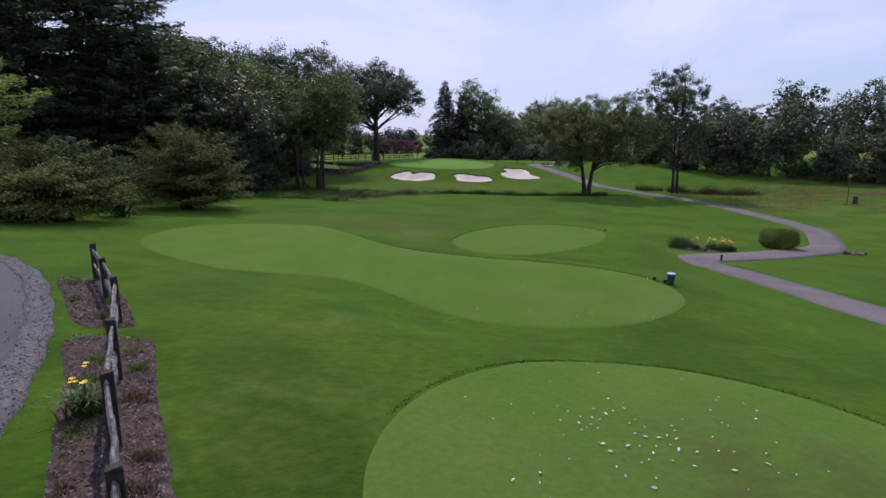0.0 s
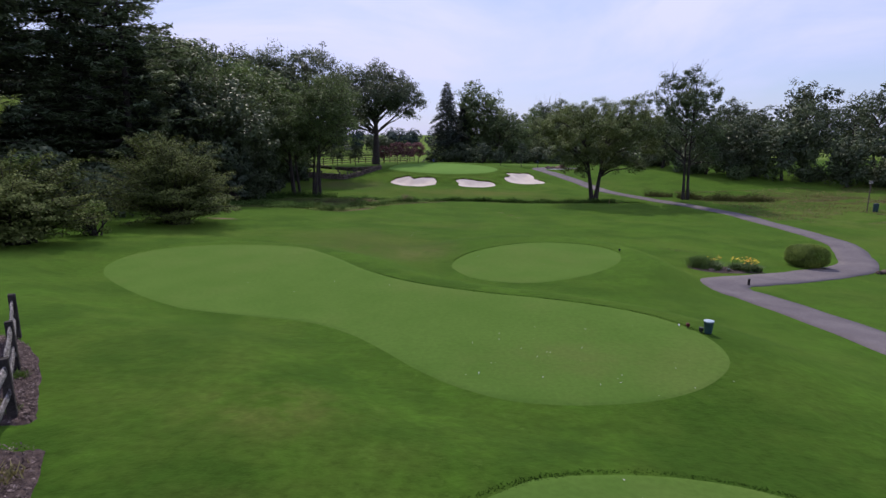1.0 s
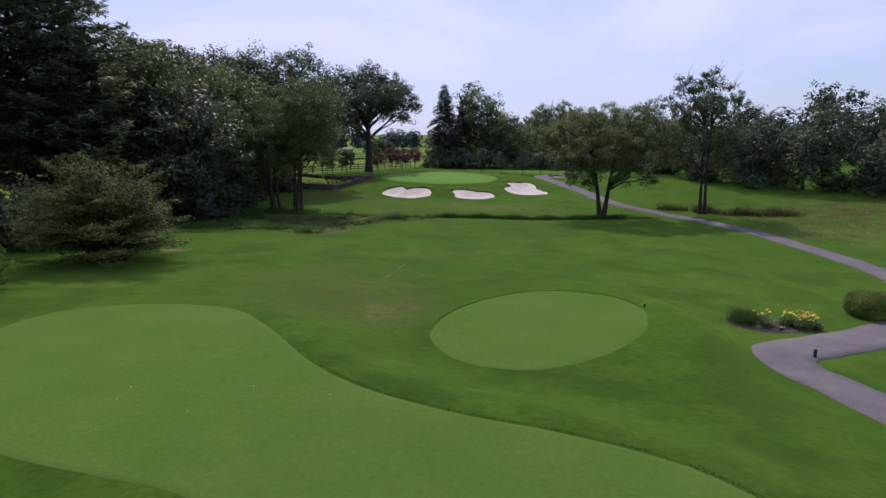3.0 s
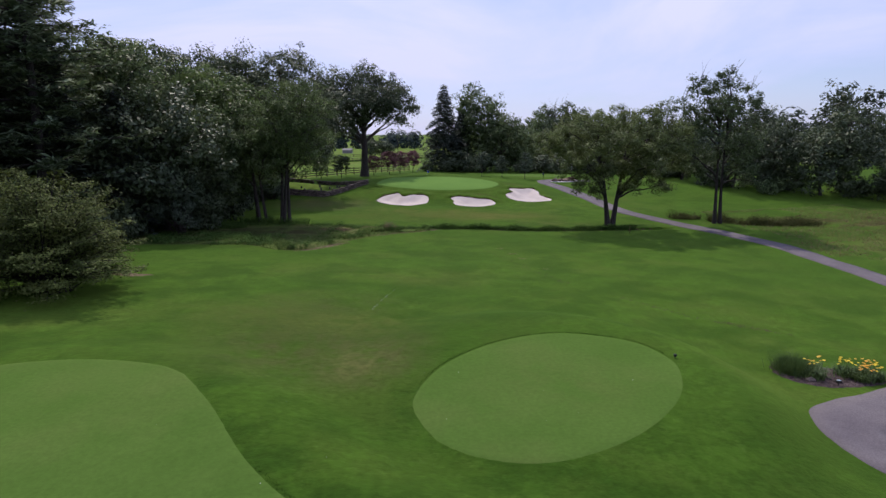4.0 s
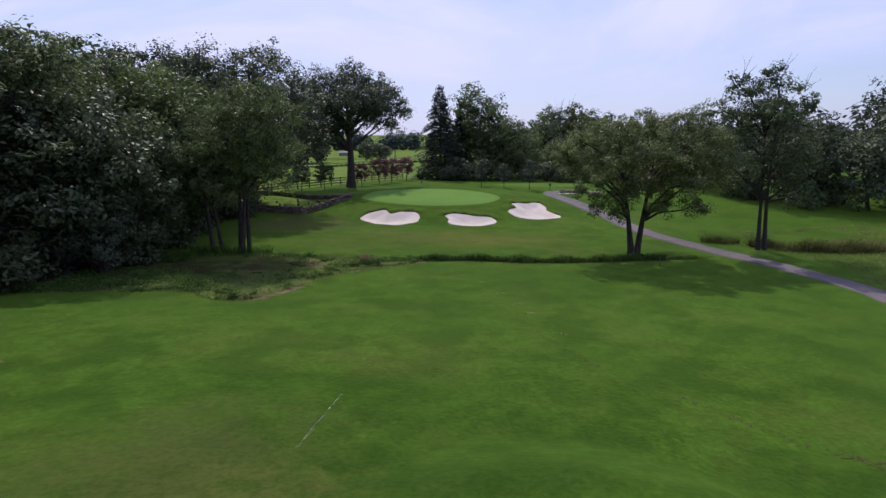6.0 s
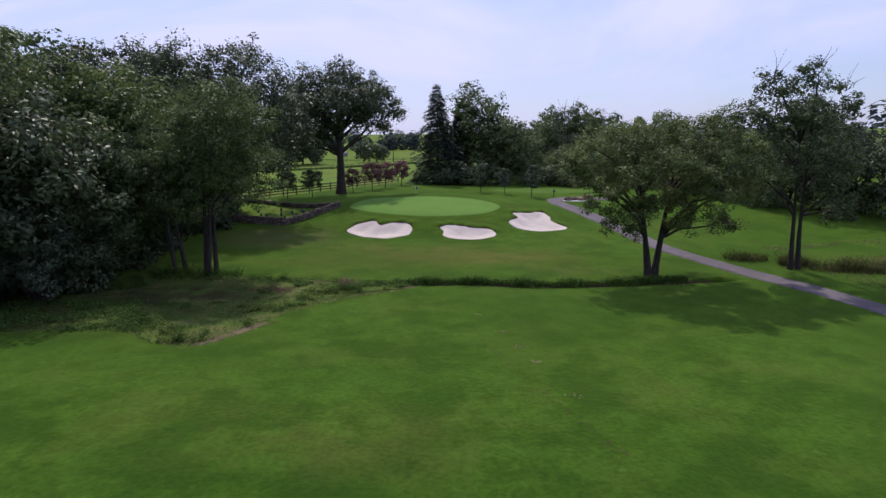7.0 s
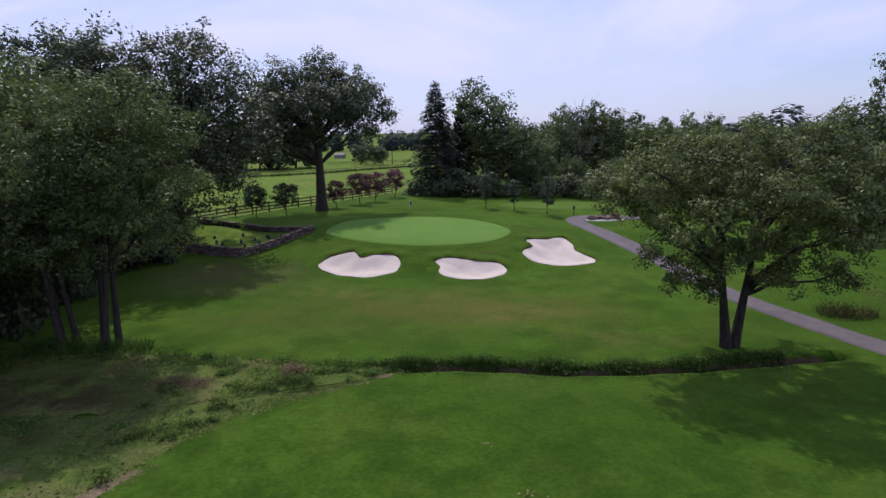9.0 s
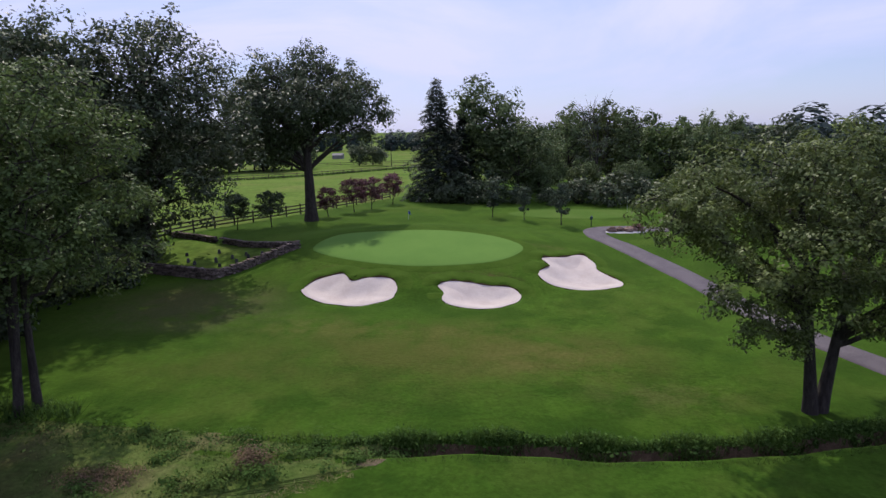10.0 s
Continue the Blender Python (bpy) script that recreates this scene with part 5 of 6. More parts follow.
# ---- split-rail fence, beds and road side ----
def split_beam(seed, length, wide, thick, taper=0.75):
    """A riven rail along x: an uneven wedge with roughly hewn ends."""
    rng = np.random.default_rng(seed)
    n = 9
    V, F = [], []
    for q in range(n):
        t = q / (n - 1)
        k = (taper + (1 - taper) * min(1, 4 * min(t, 1 - t))) * (1 + rng.normal() * 0.05)
        y0, z0 = rng.normal() * 0.008, rng.normal() * 0.01
        for a, b in ((-0.5, -0.32), (0.1, -0.5), (0.5, -0.1), (0.32, 0.42), (-0.1, 0.5), (-0.46, 0.25)):
            V.append(((t - 0.5) * length, y0 + a * thick * k * (1 + rng.normal() * 0.07), z0 + b * wide * k * (1 + rng.normal() * 0.05)))
    for q in range(n - 1):
        for p in range(6):
            F.append((q * 6 + p, q * 6 + (p + 1) % 6, (q + 1) * 6 + (p + 1) % 6, (q + 1) * 6 + p))
    me = bpy.data.meshes.new("rail")
    me.from_pydata(V, [], F + [tuple(range(5, -1, -1)), tuple(range((n - 1) * 6, n * 6))])
    return me


def fence_post_bm(seed, w, h):
    rng = random.Random(seed)
    bm = box_bm(w, w * 0.92, h + 0.3, 0.012, (0, 0, (h + 0.3) / 2 - 0.3))
    for v in bm.verts:
        v.co.x += rng.uniform(-0.006, 0.006)
        v.co.y += rng.uniform(-0.006, 0.006)
        if v.co.z > h * 0.9:
            v.co.z += rng.uniform(-0.015, 0.012)
    return bm


POSTS = [(-9.4, 14.9), (-8.0, 13.0), (-6.68, 11.15), (-5.0, 8.15), (-3.9, 6.15), (-2.7, 4.2), (-1.5, 2.2)]
fence = empty("split_rail_fence", pose(0, 0, 0), "weathered two-rail split-rail wooden fence in mulch beds", "fence")
for q, (x, y) in enumerate(POSTS):
    p = part("post", fence_post_bm(q, 0.135, 1.02), M["post"], fence, "dark square post", at=Matrix.Translation(on(x, y)) @ Euler((random.uniform(-0.02, 0.02), random.uniform(-0.02, 0.02), 0.55)).to_matrix().to_4x4())
for q, (a, b) in enumerate(zip(POSTS, POSTS[1:])):
    A, B = Vector(on(*a)), Vector(on(*b))
    d = B - A
    for r, up in enumerate((0.84, 0.44)):
        mid = (A + B) / 2 + Vector((0, 0, up + (0.02 if q % 2 else -0.02)))
        turn = d.to_track_quat("X", "Z").to_matrix().to_4x4()
        lean = Matrix.Rotation(random.uniform(-0.25, 0.25), 4, "X") @ Matrix.Rotation(random.uniform(-0.012, 0.012), 4, "Y")
        rail = part("rail", split_beam(100 + q * 2 + r, d.length + 0.26, 0.175, 0.060), M["rail"], fence, at=Matrix.Translation(mid) @ turn @ lean)


def bed(name, outline, label, mat="mulch", up=0.05, chips=0, seed=0):
    """A planted bed heaped slightly above the turf, with loose chips on it."""
    o = spline(outline, per=7)
    o = o + 0.022 * np.stack([np.sin(np.arange(len(o)) * 1.9), np.cos(np.arange(len(o)) * 2.3)], 1)
    c = o.mean(0)
    rows = 7
    s = np.linspace(1, 0.03, rows)
    P = c + s[:, None, None] * (o - c)
    z = ground_height(P[..., 0], P[..., 1]) + up * (1 - s[:, None] ** 6) + 0.012 * np.sin(P[..., 0] * 5) * np.sin(P[..., 1] * 6)
    n = len(o)
    i, j = np.meshgrid(np.arange(rows - 1), np.arange(n), indexing="ij")
    k = (j + 1) % n
    F = np.stack([i * n + j, i * n + k, (i + 1) * n + k, (i + 1) * n + j], -1).reshape(-1, 4)
    thing = tagged(part(name, fast(name, np.concatenate([P, z[..., None]], -1).reshape(-1, 3), F, smooth=True), M[mat]), label, "planting bed", kind="structure")
    if chips:
        rng = np.random.default_rng(seed)
        lo, hi = o.min(0), o.max(0)
        C = lo + (hi - lo) * rng.uniform(0, 1, (chips * 3, 2))
        C = C[inside(o, C[:, 0], C[:, 1]) > 0.02][:chips]
        C3 = np.concatenate([C, (ground_height(C[:, 0], C[:, 1]) + up + 0.015)[:, None]], 1)
        N = rng.normal(size=C3.shape) * 0.5 + np.array([0, 0, 1])
        tagged(part("mulch_chips", fast("mulch_chips", *leaves(C3, N, 0.05, rng, 0.42)), M["chip"]), "loose brown wood mulch chips on the bed", "mulch", kind="stuff")
    return o


BED_A = [(-10.3, 14.7), (-9.5, 14.9), (-8.1, 13.7), (-6.6, 11.6), (-6.35, 10.95), (-7.2, 10.85), (-8.0, 11.6), (-9.2, 13.2)]
BED_B = [(-7.0, 9.95), (-6.2, 10.25), (-5.5, 10.15), (-4.75, 8.8), (-4.0, 7.4), (-3.35, 6.3), (-2.5, 4.8), (-1.2, 2.6), (-2.3, 2.0), (-4.0, 5.0), (-4.95, 6.6), (-5.8, 8.1)]
bed("mulch_bed", BED_A, "brown mulch bed round the fence posts", chips=2600, seed=1)
bed("mulch_bed", BED_B, "long brown mulch bed under the split-rail fence", chips=5200, seed=2)


def tuft(name, x, y, n, height, spread, mat, label, seed, width=0.02, lean=0.4, category="grass tuft", group=""):
    rng = np.random.default_rng(seed)
    C = np.concatenate([rng.normal(size=(n, 2)) * spread, np.zeros((n, 1))], 1)
    V, F = blades(C, height, width, rng, lean)
    return tagged(part(name, fast(name, V, F), M[mat], at=Matrix.Translation(on(x, y, 0.02))), label, category, group)


WEEDS = ((-9.3, 14.2, "weed"), (-8.3, 12.6, "weed"), (-7.0, 11.5, "dry"), (-5.2, 9.4, "dry"), (-4.6, 8.6, "weed"), (-4.1, 7.5, "russet"), (-5.4, 8.9, "weed"), (-4.2, 5.9, "dry"), (-3.2, 6.0, "russet"), (-4.3, 6.5, "weed"), (-2.9, 5.3, "russet"), (-3.7, 5.2, "russet"), (-7.5, 12.7, "weed"), (-6.6, 11.3, "weed"), (-5.0, 8.0, "weed"))
for mat, text in (("weed", "small green weeds growing through mulch"), ("dry", "small dry weeds growing through mulch"), ("russet", "small reddish weeds growing through mulch")):
    rng = np.random.default_rng(len(mat) + 200)
    C = np.concatenate([np.array([[x - 0.3, y]]) + rng.normal(size=(150, 2)) * rng.uniform(0.07, 0.14) for x, y, m in WEEDS if m == mat])
    C = C[np.maximum(inside(spline(BED_A), C[:, 0], C[:, 1]), inside(spline(BED_B), C[:, 0], C[:, 1])) > 0.12]
    C = np.concatenate([C, (ground_height(C[:, 0], C[:, 1]) + 0.03)[:, None]], 1)
    tagged(part("mulch_weeds", fast("mulch_weeds", *blades(C, 0.10, 0.03, rng, 0.7)), M[mat]), text, "weeds", kind="stuff")


def daylily(x, y, seed, size=1.0, flowers=6, petal="petal", leafy=130, bloom=0.055, spread=0.10, label="yellow daylily clump with arching leaves", group=""):
    """Arching strap leaves from one crown, with open flowers on bare stalks."""
    rng = np.random.default_rng(seed)
    thing = empty("daylily", Matrix.Translation(on(x, y, 0.02)), label, "flowering plant", group)
    pieces = []
    for q in range(int(leafy * size)):
        a, L = rng.uniform(0, 6.28), size * rng.uniform(0.45, 0.85)
        way, side = np.array([math.cos(a), math.sin(a), 0]), np.array([-math.sin(a), math.cos(a), 0])
        t = np.linspace(0, 1, 5)[:, None]
        foot = rng.normal(size=3) * np.array([spread, spread, 0]) * size
        reach = rng.uniform(0.25, 0.75)
        line = foot + way * L * reach * t ** 1.4 + np.array([0, 0, 1]) * L * (1.15 * t - 0.62 * t ** 2.4)
        w = 0.016 * (1 - 0.85 * t)
        V = np.stack([line - side * w, line + side * w], 1).reshape(-1, 3)
        F = np.array([(2 * p, 2 * p + 1, 2 * p + 3, 2 * p + 2) for p in range(4)])
        pieces.append((V, F))
    part("foliage", fast("foliage", *merge(pieces)), M["lily_leaf"], thing)
    for q in range(flowers):
        a, r = rng.uniform(0, 6.28), rng.uniform(0.06, 0.24 + spread) * size
        tip = np.array([math.cos(a) * r, math.sin(a) * r, size * rng.uniform(0.58, 0.86)])
        stalk = part("stalk", fast("stalk", *tube(bend((tip[0] * 0.2, tip[1] * 0.2, 0), tip, rng, 0.0, 4), np.linspace(0.008, 0.005, 4), 4)), M["lily_leaf"], thing)
        pet = []
        for p in range(6):
            b = 2 * math.pi * p / 6
            way, side = np.array([math.cos(b), math.sin(b), 0]), np.array([-math.sin(b), math.cos(b), 0])
            s = bloom * (0.8 + 0.4 * ((q * 7) % 5) / 5)
            V = np.array([tip, tip + way * s * 0.6 + side * s * 0.32 + [0, 0, s * 0.6], tip + way * s * 1.25 + [0, 0, s * 0.5], tip + way * s * 0.6 - side * s * 0.32 + [0, 0, s * 0.6]])
            pet.append((V, np.array([[0, 1, 2, 3]])))
        part("flower", fast("flower", *merge(pet)), M[petal], stalk)
    return thing


daylily(-4.75, 6.95, 5, 0.82, 7, leafy=220, bloom=0.04)


# ---- things on the tees ----
def bucket(x, y):
    thing = empty("litter_bin", Matrix.Translation(on(x, y, 0.01)) @ Matrix.Scale(0.86, 4), "dark teal plastic bin with a pale lid on the tee's edge", "bin")
    part("body", lathe([(0.105, 0), (0.112, 0.02), (0.138, 0.33), (0.150, 0.335), (0.150, 0.37), (0.14, 0.375)], 24), M["bin"], thing)
    part("lid", lathe([(0.150, 0.374), (0.154, 0.386), (0.151, 0.405), (0.122, 0.416), (0.03, 0.420)], 24), M["lid"], thing, "pale blue-white lid")
    part("handle", lathe([(0.024, 0.419), (0.024, 0.428), (0.016, 0.433)], 10), M["lid"], thing)


bucket(7.14, 17.2)
tagged(part("tee_pot", lathe([(0.04, 0), (0.055, 0.015), (0.062, 0.11), (0.056, 0.12)], 14), M["black"], at=Matrix.Translation(on(7.0, 17.3, 0.02))), "small black pot standing beside the bin", "pot")


def marker(x, y, mat, text):
    thing = empty("tee_marker", Matrix.Translation(on(x, y, 0.03)), text, "tee marker", "tee markers")
    part("block", box_bm(0.09, 0.09, 0.10, 0.015, (0, 0, 0.07)), M[mat], thing)
    part("spike", lathe([(0.012, -0.06), (0.012, 0.03)], 8), M["black"], thing)


marker(6.78, 17.62, "red", "dark red block tee marker on mown grass")
marker(9.25, 31.9, "black", "black block tee marker at the oval tee's edge")
tagged(part("golf_ball", lathe([(0.006, 0), (0.018, 0.006), (0.0215, 0.021), (0.018, 0.036), (0.006, 0.042)], 12), M["white"], at=Matrix.Translation(on(6.6, 17.75, 0.03))), "white golf ball lying on the tee", "ball")

rng2 = np.random.default_rng(77)


def litter(n, centre, spread, size, label):
    C = np.asarray(centre) + rng2.normal(size=(n, 2)) * np.asarray(spread)
    C3 = np.concatenate([C, (ground_height(C[:, 0], C[:, 1]) + 0.045)[:, None]], 1)
    N = rng2.normal(size=C3.shape) * 0.25 + np.array([0, 0, 1])
    V, F = leaves(C3, N, size, rng2, 0.45)
    tagged(part("tee_splinters", fast("tee_splinters", V, F), M["chipw"]), label, "litter", kind="stuff")


litter(36, (2.8, 7.0), (0.9, 0.9), 0.068, "larger torn divots and splinters on the tee")
litter(60, (2.8, 7.1), (1.1, 1.1), 0.045, "broken white tee splinters and divots on the grass")
litter(34, (3.0, 15.8), (2.0, 1.4), 0.042, "pale splinters scattered over the long tee")
litter(12, (-5.5, 23.0), (2.6, 2.3), 0.04, "few pale splinters on the tee's far lobe")
litter(10, (5.0, 29.6), (1.7, 1.3), 0.036, "few pale splinters on the oval tee")


def rim(name, points, n, label, height=0.04, seed=0, band=0.05, mat="reed", west=-99.0):
    """Longer grass standing round the mown edge."""
    rng = np.random.default_rng(seed)
    o = spline(points, per=12)
    seg = np.roll(o, -1, 0) - o
    q = rng.choice(len(o), n, p=np.linalg.norm(seg, axis=1) / np.linalg.norm(seg, axis=1).sum())
    out = np.stack([seg[:, 1], -seg[:, 0]], 1) / (np.linalg.norm(seg, axis=1)[:, None] + 1e-9)
    out *= np.sign(((o - o.mean(0)) * out).sum())
    q = q[(out[q, 1] > 0.3) & (o[q, 0] > west)]
    n = len(q)
    P = o[q] + seg[q] * rng.uniform(0, 1, (n, 1)) + rng.normal(size=(n, 2)) * band * 0.5
    C = np.concatenate([P, (ground_height(P[:, 0], P[:, 1]) - 0.01)[:, None]], 1)
    tagged(part(name, fast(name, *blades(C, height, 0.025, rng, 0.5)), M[mat]), label, "grass", kind="stuff")


rim("edge_grass", TEE_FRONT, 5000, "longer grass round the mown tee's edge", 0.028, 301, 0.09, "turf_blade")
rim("edge_grass", [p for p in TEE_LONG], 9000, "longer grass along the winding tee's edge", 0.026, 302, 0.08, "turf_blade", west=-2.5)
rim("edge_grass", TEE_OVAL, 4500, "longer grass round the oval tee's edge", 0.028, 303, 0.08, "turf_blade")
for q, b in enumerate((BUNKER_HEART, BUNKER_BEAN, BUNKER_FLAG)):
    rim("edge_grass", [p for p in b], 1800, "ragged grass round the bunker's edge", 0.06, 310 + q, 0.12, "russet")

# ---- flower bed, bush and posts by the cart path ----
bed("flower_bed", [(13.6, 33.6), (14.3, 34.6), (15.6, 34.3), (17.2, 33.6), (17.5, 32.9), (16.4, 32.45), (14.9, 32.15), (13.9, 32.6)], "mulched flower bed beside the cart path", chips=900, seed=3)
tuft("ornamental_grass", 14.3, 33.5, 2600, 0.55, 0.24, "lily_leaf", "rounded olive tuft of ornamental grass", 401, 0.02, 0.45, "ornamental grass")
for q, (x, y, s, f) in enumerate(((14.75, 33.0, 0.82, 7), (15.0, 33.4, 0.85, 6), (16.15, 33.3, 0.8, 16), (16.7, 33.1, 0.86, 18), (17.05, 33.0, 0.75, 12), (16.45, 32.85, 0.7, 10))):
    daylily(x, y, 410 + q, s, f, "petal_orange" if q % 2 else "petal", 330, 0.05, 0.2, "orange daylily clump in mulch" if q % 2 else "yellow daylily clump growing in mulch", "daylilies in the flower bed")
for q, (x, y) in enumerate(((14.5, 32.7), (15.4, 32.6))):
    tagged(part("edging_stone", rock_bm(random.Random(q), 0.16, 0.12, 0.10), M["stone"], at=Matrix.Translation(on(x, y, 0.06))), "small grey stone at the bed's edge", "stone", "edging stones")
lamp = empty("garden_light", Matrix.Translation(on(15.25, 32.35, 0.02)), "low black garden light with pale lens", "garden light")
part("stake", lathe([(0.02, 0), (0.02, 0.14)], 8), M["black"], lamp)
part("head", box_bm(0.16, 0.11, 0.07, 0.012, (0, 0, 0.16)), M["black"], lamp)
part("lens", box_bm(0.12, 0.075, 0.012, 0.0, (0, 0, 0.201)), M["lid"], lamp)


def clipped_bush(x, y, rx, ry, h, label, seed=0, leaf="leaf"):
    """A sheared evergreen: a dense skin of small leaves over a twiggy middle."""
    rng = np.random.default_rng(seed)
    thing = empty("clipped_bush", Matrix.Translation(on(x, y)), label, "bush")
    n = 16000
    D = rng.normal(size=(n, 3))
    D /= np.linalg.norm(D, axis=1)[:, None]
    D = np.sign(D) * np.abs(D) ** 0.75
    C = D * np.array([rx, ry, h * 0.5]) * rng.uniform(0.82, 1.07, (n, 1)) + np.array([0, 0, h * 0.5])
    C[:, 2] = np.maximum(C[:, 2], 0.03)
    part("foliage", fast("foliage", *leaves(C, D + np.array([0, 0, 0.6]) + rng.normal(size=(n, 3)) * 0.6, 0.065, rng, 0.6)), M[leaf], thing)
    stems = [tube(bend((rng.normal() * 0.1, rng.normal() * 0.1, -0.05), (rng.normal() * rx * 0.5, rng.normal() * ry * 0.4, h * 0.8), rng, 0.05, 5), np.linspace(0.03, 0.01, 5), 5) for _ in range(14)]
    part("stem", fast("stem", *merge(stems)), M["bark"], thing)


clipped_bush(21.45, 35.6, 1.08, 0.95, 1.30, "rounded clipped green bush beside the path", 6, "bush_leaf")
stake = empty("marker_post", Matrix.Translation(on(14.65, 29.15)), "short dark wooden marker post at the path's bend", "post")
part("shaft", box_bm(0.09, 0.09, 0.36, 0.01, (0, 0, 0.14)), M["post"], stake)
part("cap", box_bm(0.10, 0.10, 0.03, 0.008, (0, 0, 0.335)), M["black"], stake)
for q, (x, y) in enumerate(((25.2, 34.6), (25.6, 34.9), (26.0, 34.5), (25.8, 34.3), (25.35, 34.25), (24.95, 34.45), (26.3, 34.75), (25.5, 34.55))):
    r = random.Random(q)
    tagged(part("field_stone", rock_bm(r, r.uniform(0.12, 0.24), r.uniform(0.12, 0.2), r.uniform(0.10, 0.16)), M["stone"], at=Matrix.Translation(on(x, y, 0.04)) @ Euler((0, 0, q)).to_matrix().to_4x4()), "grey field stone in a low heap", "stone", "heap of stones by the path")

# box on a pole and a barrel at the far side
box = empty("nest_box", Matrix.Translation(on(46.6, 65.2)), "white nest box on a tall grey wooden pole", "nest box")
part("pole", box_bm(0.09, 0.09, 3.2, 0.01, (0, 0, 1.5)), M["board"], box)
part("box", box_bm(0.30, 0.26, 0.26, 0.015, (0, 0, 3.30)), M["rail"], box)
part("roof", box_bm(0.38, 0.34, 0.05, 0.01, (0, 0, 3.455)), M["roof"], box)
barrel = empty("litter_barrel", Matrix.Translation(on(47.9, 65.7)), "dark barrel bin with lid on rough grass", "bin")
part("drum", lathe([(0.24, 0), (0.26, 0.05), (0.27, 0.4), (0.27, 0.83), (0.25, 0.87)], 20), M["bin"], barrel)
part("lid", lathe([(0.275, 0.87), (0.26, 0.93), (0.15, 0.98)], 20), M["black"], barrel)


# ---- stream side and rough ----
def scatter(n, xs, ys, rng, keep):
    P = np.stack([rng.uniform(*xs, n), rng.uniform(*ys, n)], 1)
    return P[keep(P[:, 0], P[:, 1])]


def standing(name, P, height, mat, label, seed, width=0.03, lean=0.35, leafy=0.0, category="wild grass"):
    """Uncut growth: blades, and broad weed leaves among them."""
    rng = np.random.default_rng(seed)
    C = np.concatenate([P, (ground_height(P[:, 0], P[:, 1]) - 0.02)[:, None]], 1)
    tagged(part(name, fast(name, *blades(C, height, width, rng, lean)), M[mat]), label, category, kind="stuff")
    if leafy:
        k = rng.uniform(size=len(C)) < leafy
        h = np.asarray(height) * np.ones(len(C))
        L = C[k] + np.stack([rng.normal(size=k.sum()) * 0.05, rng.normal(size=k.sum()) * 0.05, h[k] * rng.uniform(0.15, 1.05, k.sum())], 1)
        tagged(part(name, fast(name, *leaves(L, rng.normal(size=L.shape) * 0.5 + np.array([0, 0, 1]), 0.16, rng, 0.6)), M[mat]), label, category, kind="stuff")


rg = np.random.default_rng(500)
WILD = spline([(-29.5, 56.0), (-22.0, 56.8), (-17.5, 57.6), (-14.5, 57.8), (-12.0, 56.0), (-9.7, 56.0), (-8.5, 58.0), (-7.3, 60.5), (-6.3, 62.7), (-4.9, 64.6), (-3.1, 66.1), (-1.1, 67.2), (0.2, 68.0), (-0.3, 69.5), (-5.0, 69.7), (-10.0, 70.1), (-15.0, 70.8), (-22.0, 70.6), (-29.5, 67.0)], per=8)
bed("wild_ground", [tuple(p) for p in WILD[::4]], "olive uncut turf with brown patches and painted tree shade by the ditch", "wild", 0.07)
lump = lambda x, y: 0.5 + 0.5 * np.sin(x * 1.3 + 1.7 * np.sin(y * 0.9)) * np.sin(y * 1.1 + 0.6)
P = scatter(150000, (-22, 1), (54, 71), rg, lambda x, y: (inside(WILD, x, y) > 0) & (np.hypot((x + 15.5) / 6.0, (y - 65) / 4.2) > rg.uniform(0.6, 1.1, x.shape)) & (rg.uniform(size=x.shape) < (0.15 + 0.7 * lump(x * 0.55, y * 0.7) ** 2) * np.interp(x, [-15, -10], [0.35, 1.0])))
standing("wild_weeds", P, 0.07 + 0.14 * lump(P[:, 0], P[:, 1]), "weed", "patchy light green weeds along the ditch", 501, 0.035, 0.7, 0.10, "weeds")


def leafy_plants(n, xs, ys, keep, mat, label, seed, height=0.45, wide=0.22, per=70, size=0.12):
    """Single leafy weeds standing among the grass."""
    rng = np.random.default_rng(seed)
    P = scatter(n, xs, ys, rng, keep)
    k = rng.uniform(0.55, 1.35, len(P))
    q = rng.normal(size=(len(P) * per, 3)) * 0.5
    H = np.repeat(height * k, per)
    C = np.concatenate([np.repeat(P, per, 0) + q[:, :2] * np.repeat(wide * 1.6 * k, per)[:, None], (np.repeat(ground_height(P[:, 0], P[:, 1]), per) + H * np.clip(0.55 + q[:, 2] * 0.55, 0.05, 1.1))[:, None]], 1)
    tagged(part("leafy_weeds", fast("leafy_weeds", *leaves(C, q + np.array([0, 0, 0.8]), size, rng, 0.5)), M[mat]), label, "weeds", kind="stuff")


leafy_plants(800, (-13, 0), (54, 69), lambda x, y: (inside(WILD, x, y) > 0.15) & (inside(WILD, x, y) < 2.6) & (y < 68 + x * 0.1) & (lump(x * 1.1 + 1, y * 1.3) > 0.72), "weed", "leafy green weeds standing at the patch's edge", 514)
leafy_plants(520, (-15, -3), (55, 67), lambda x, y: (inside(WILD, x, y) > 0.1) & (inside(WILD, x, y) < 1.3) & (lump(x * 0.9, y * 1.1 + 1) > 0.55), "reed", "taller upright weeds along the mown edge", 519, 0.6, 0.2, 60)
leafy_plants(700, (-24, -13), (55.5, 63), lambda x, y: (inside(WILD, x, y) > 0.0) & (lump(x * 0.7 + 2, y * 0.9) > 0.35), "reed", "low dark weeds in the shade of the shrubs", 520, 0.35, 0.35, 45)
leafy_plants(420, (-10, 0), (60, 70), lambda x, y: (inside(WILD, x, y) > 0.2) & (lump(x * 1.4 + 2, y * 1.7) > 0.70), "reed", "darker green weed clumps beside the ditch", 515, 0.35, 0.25)
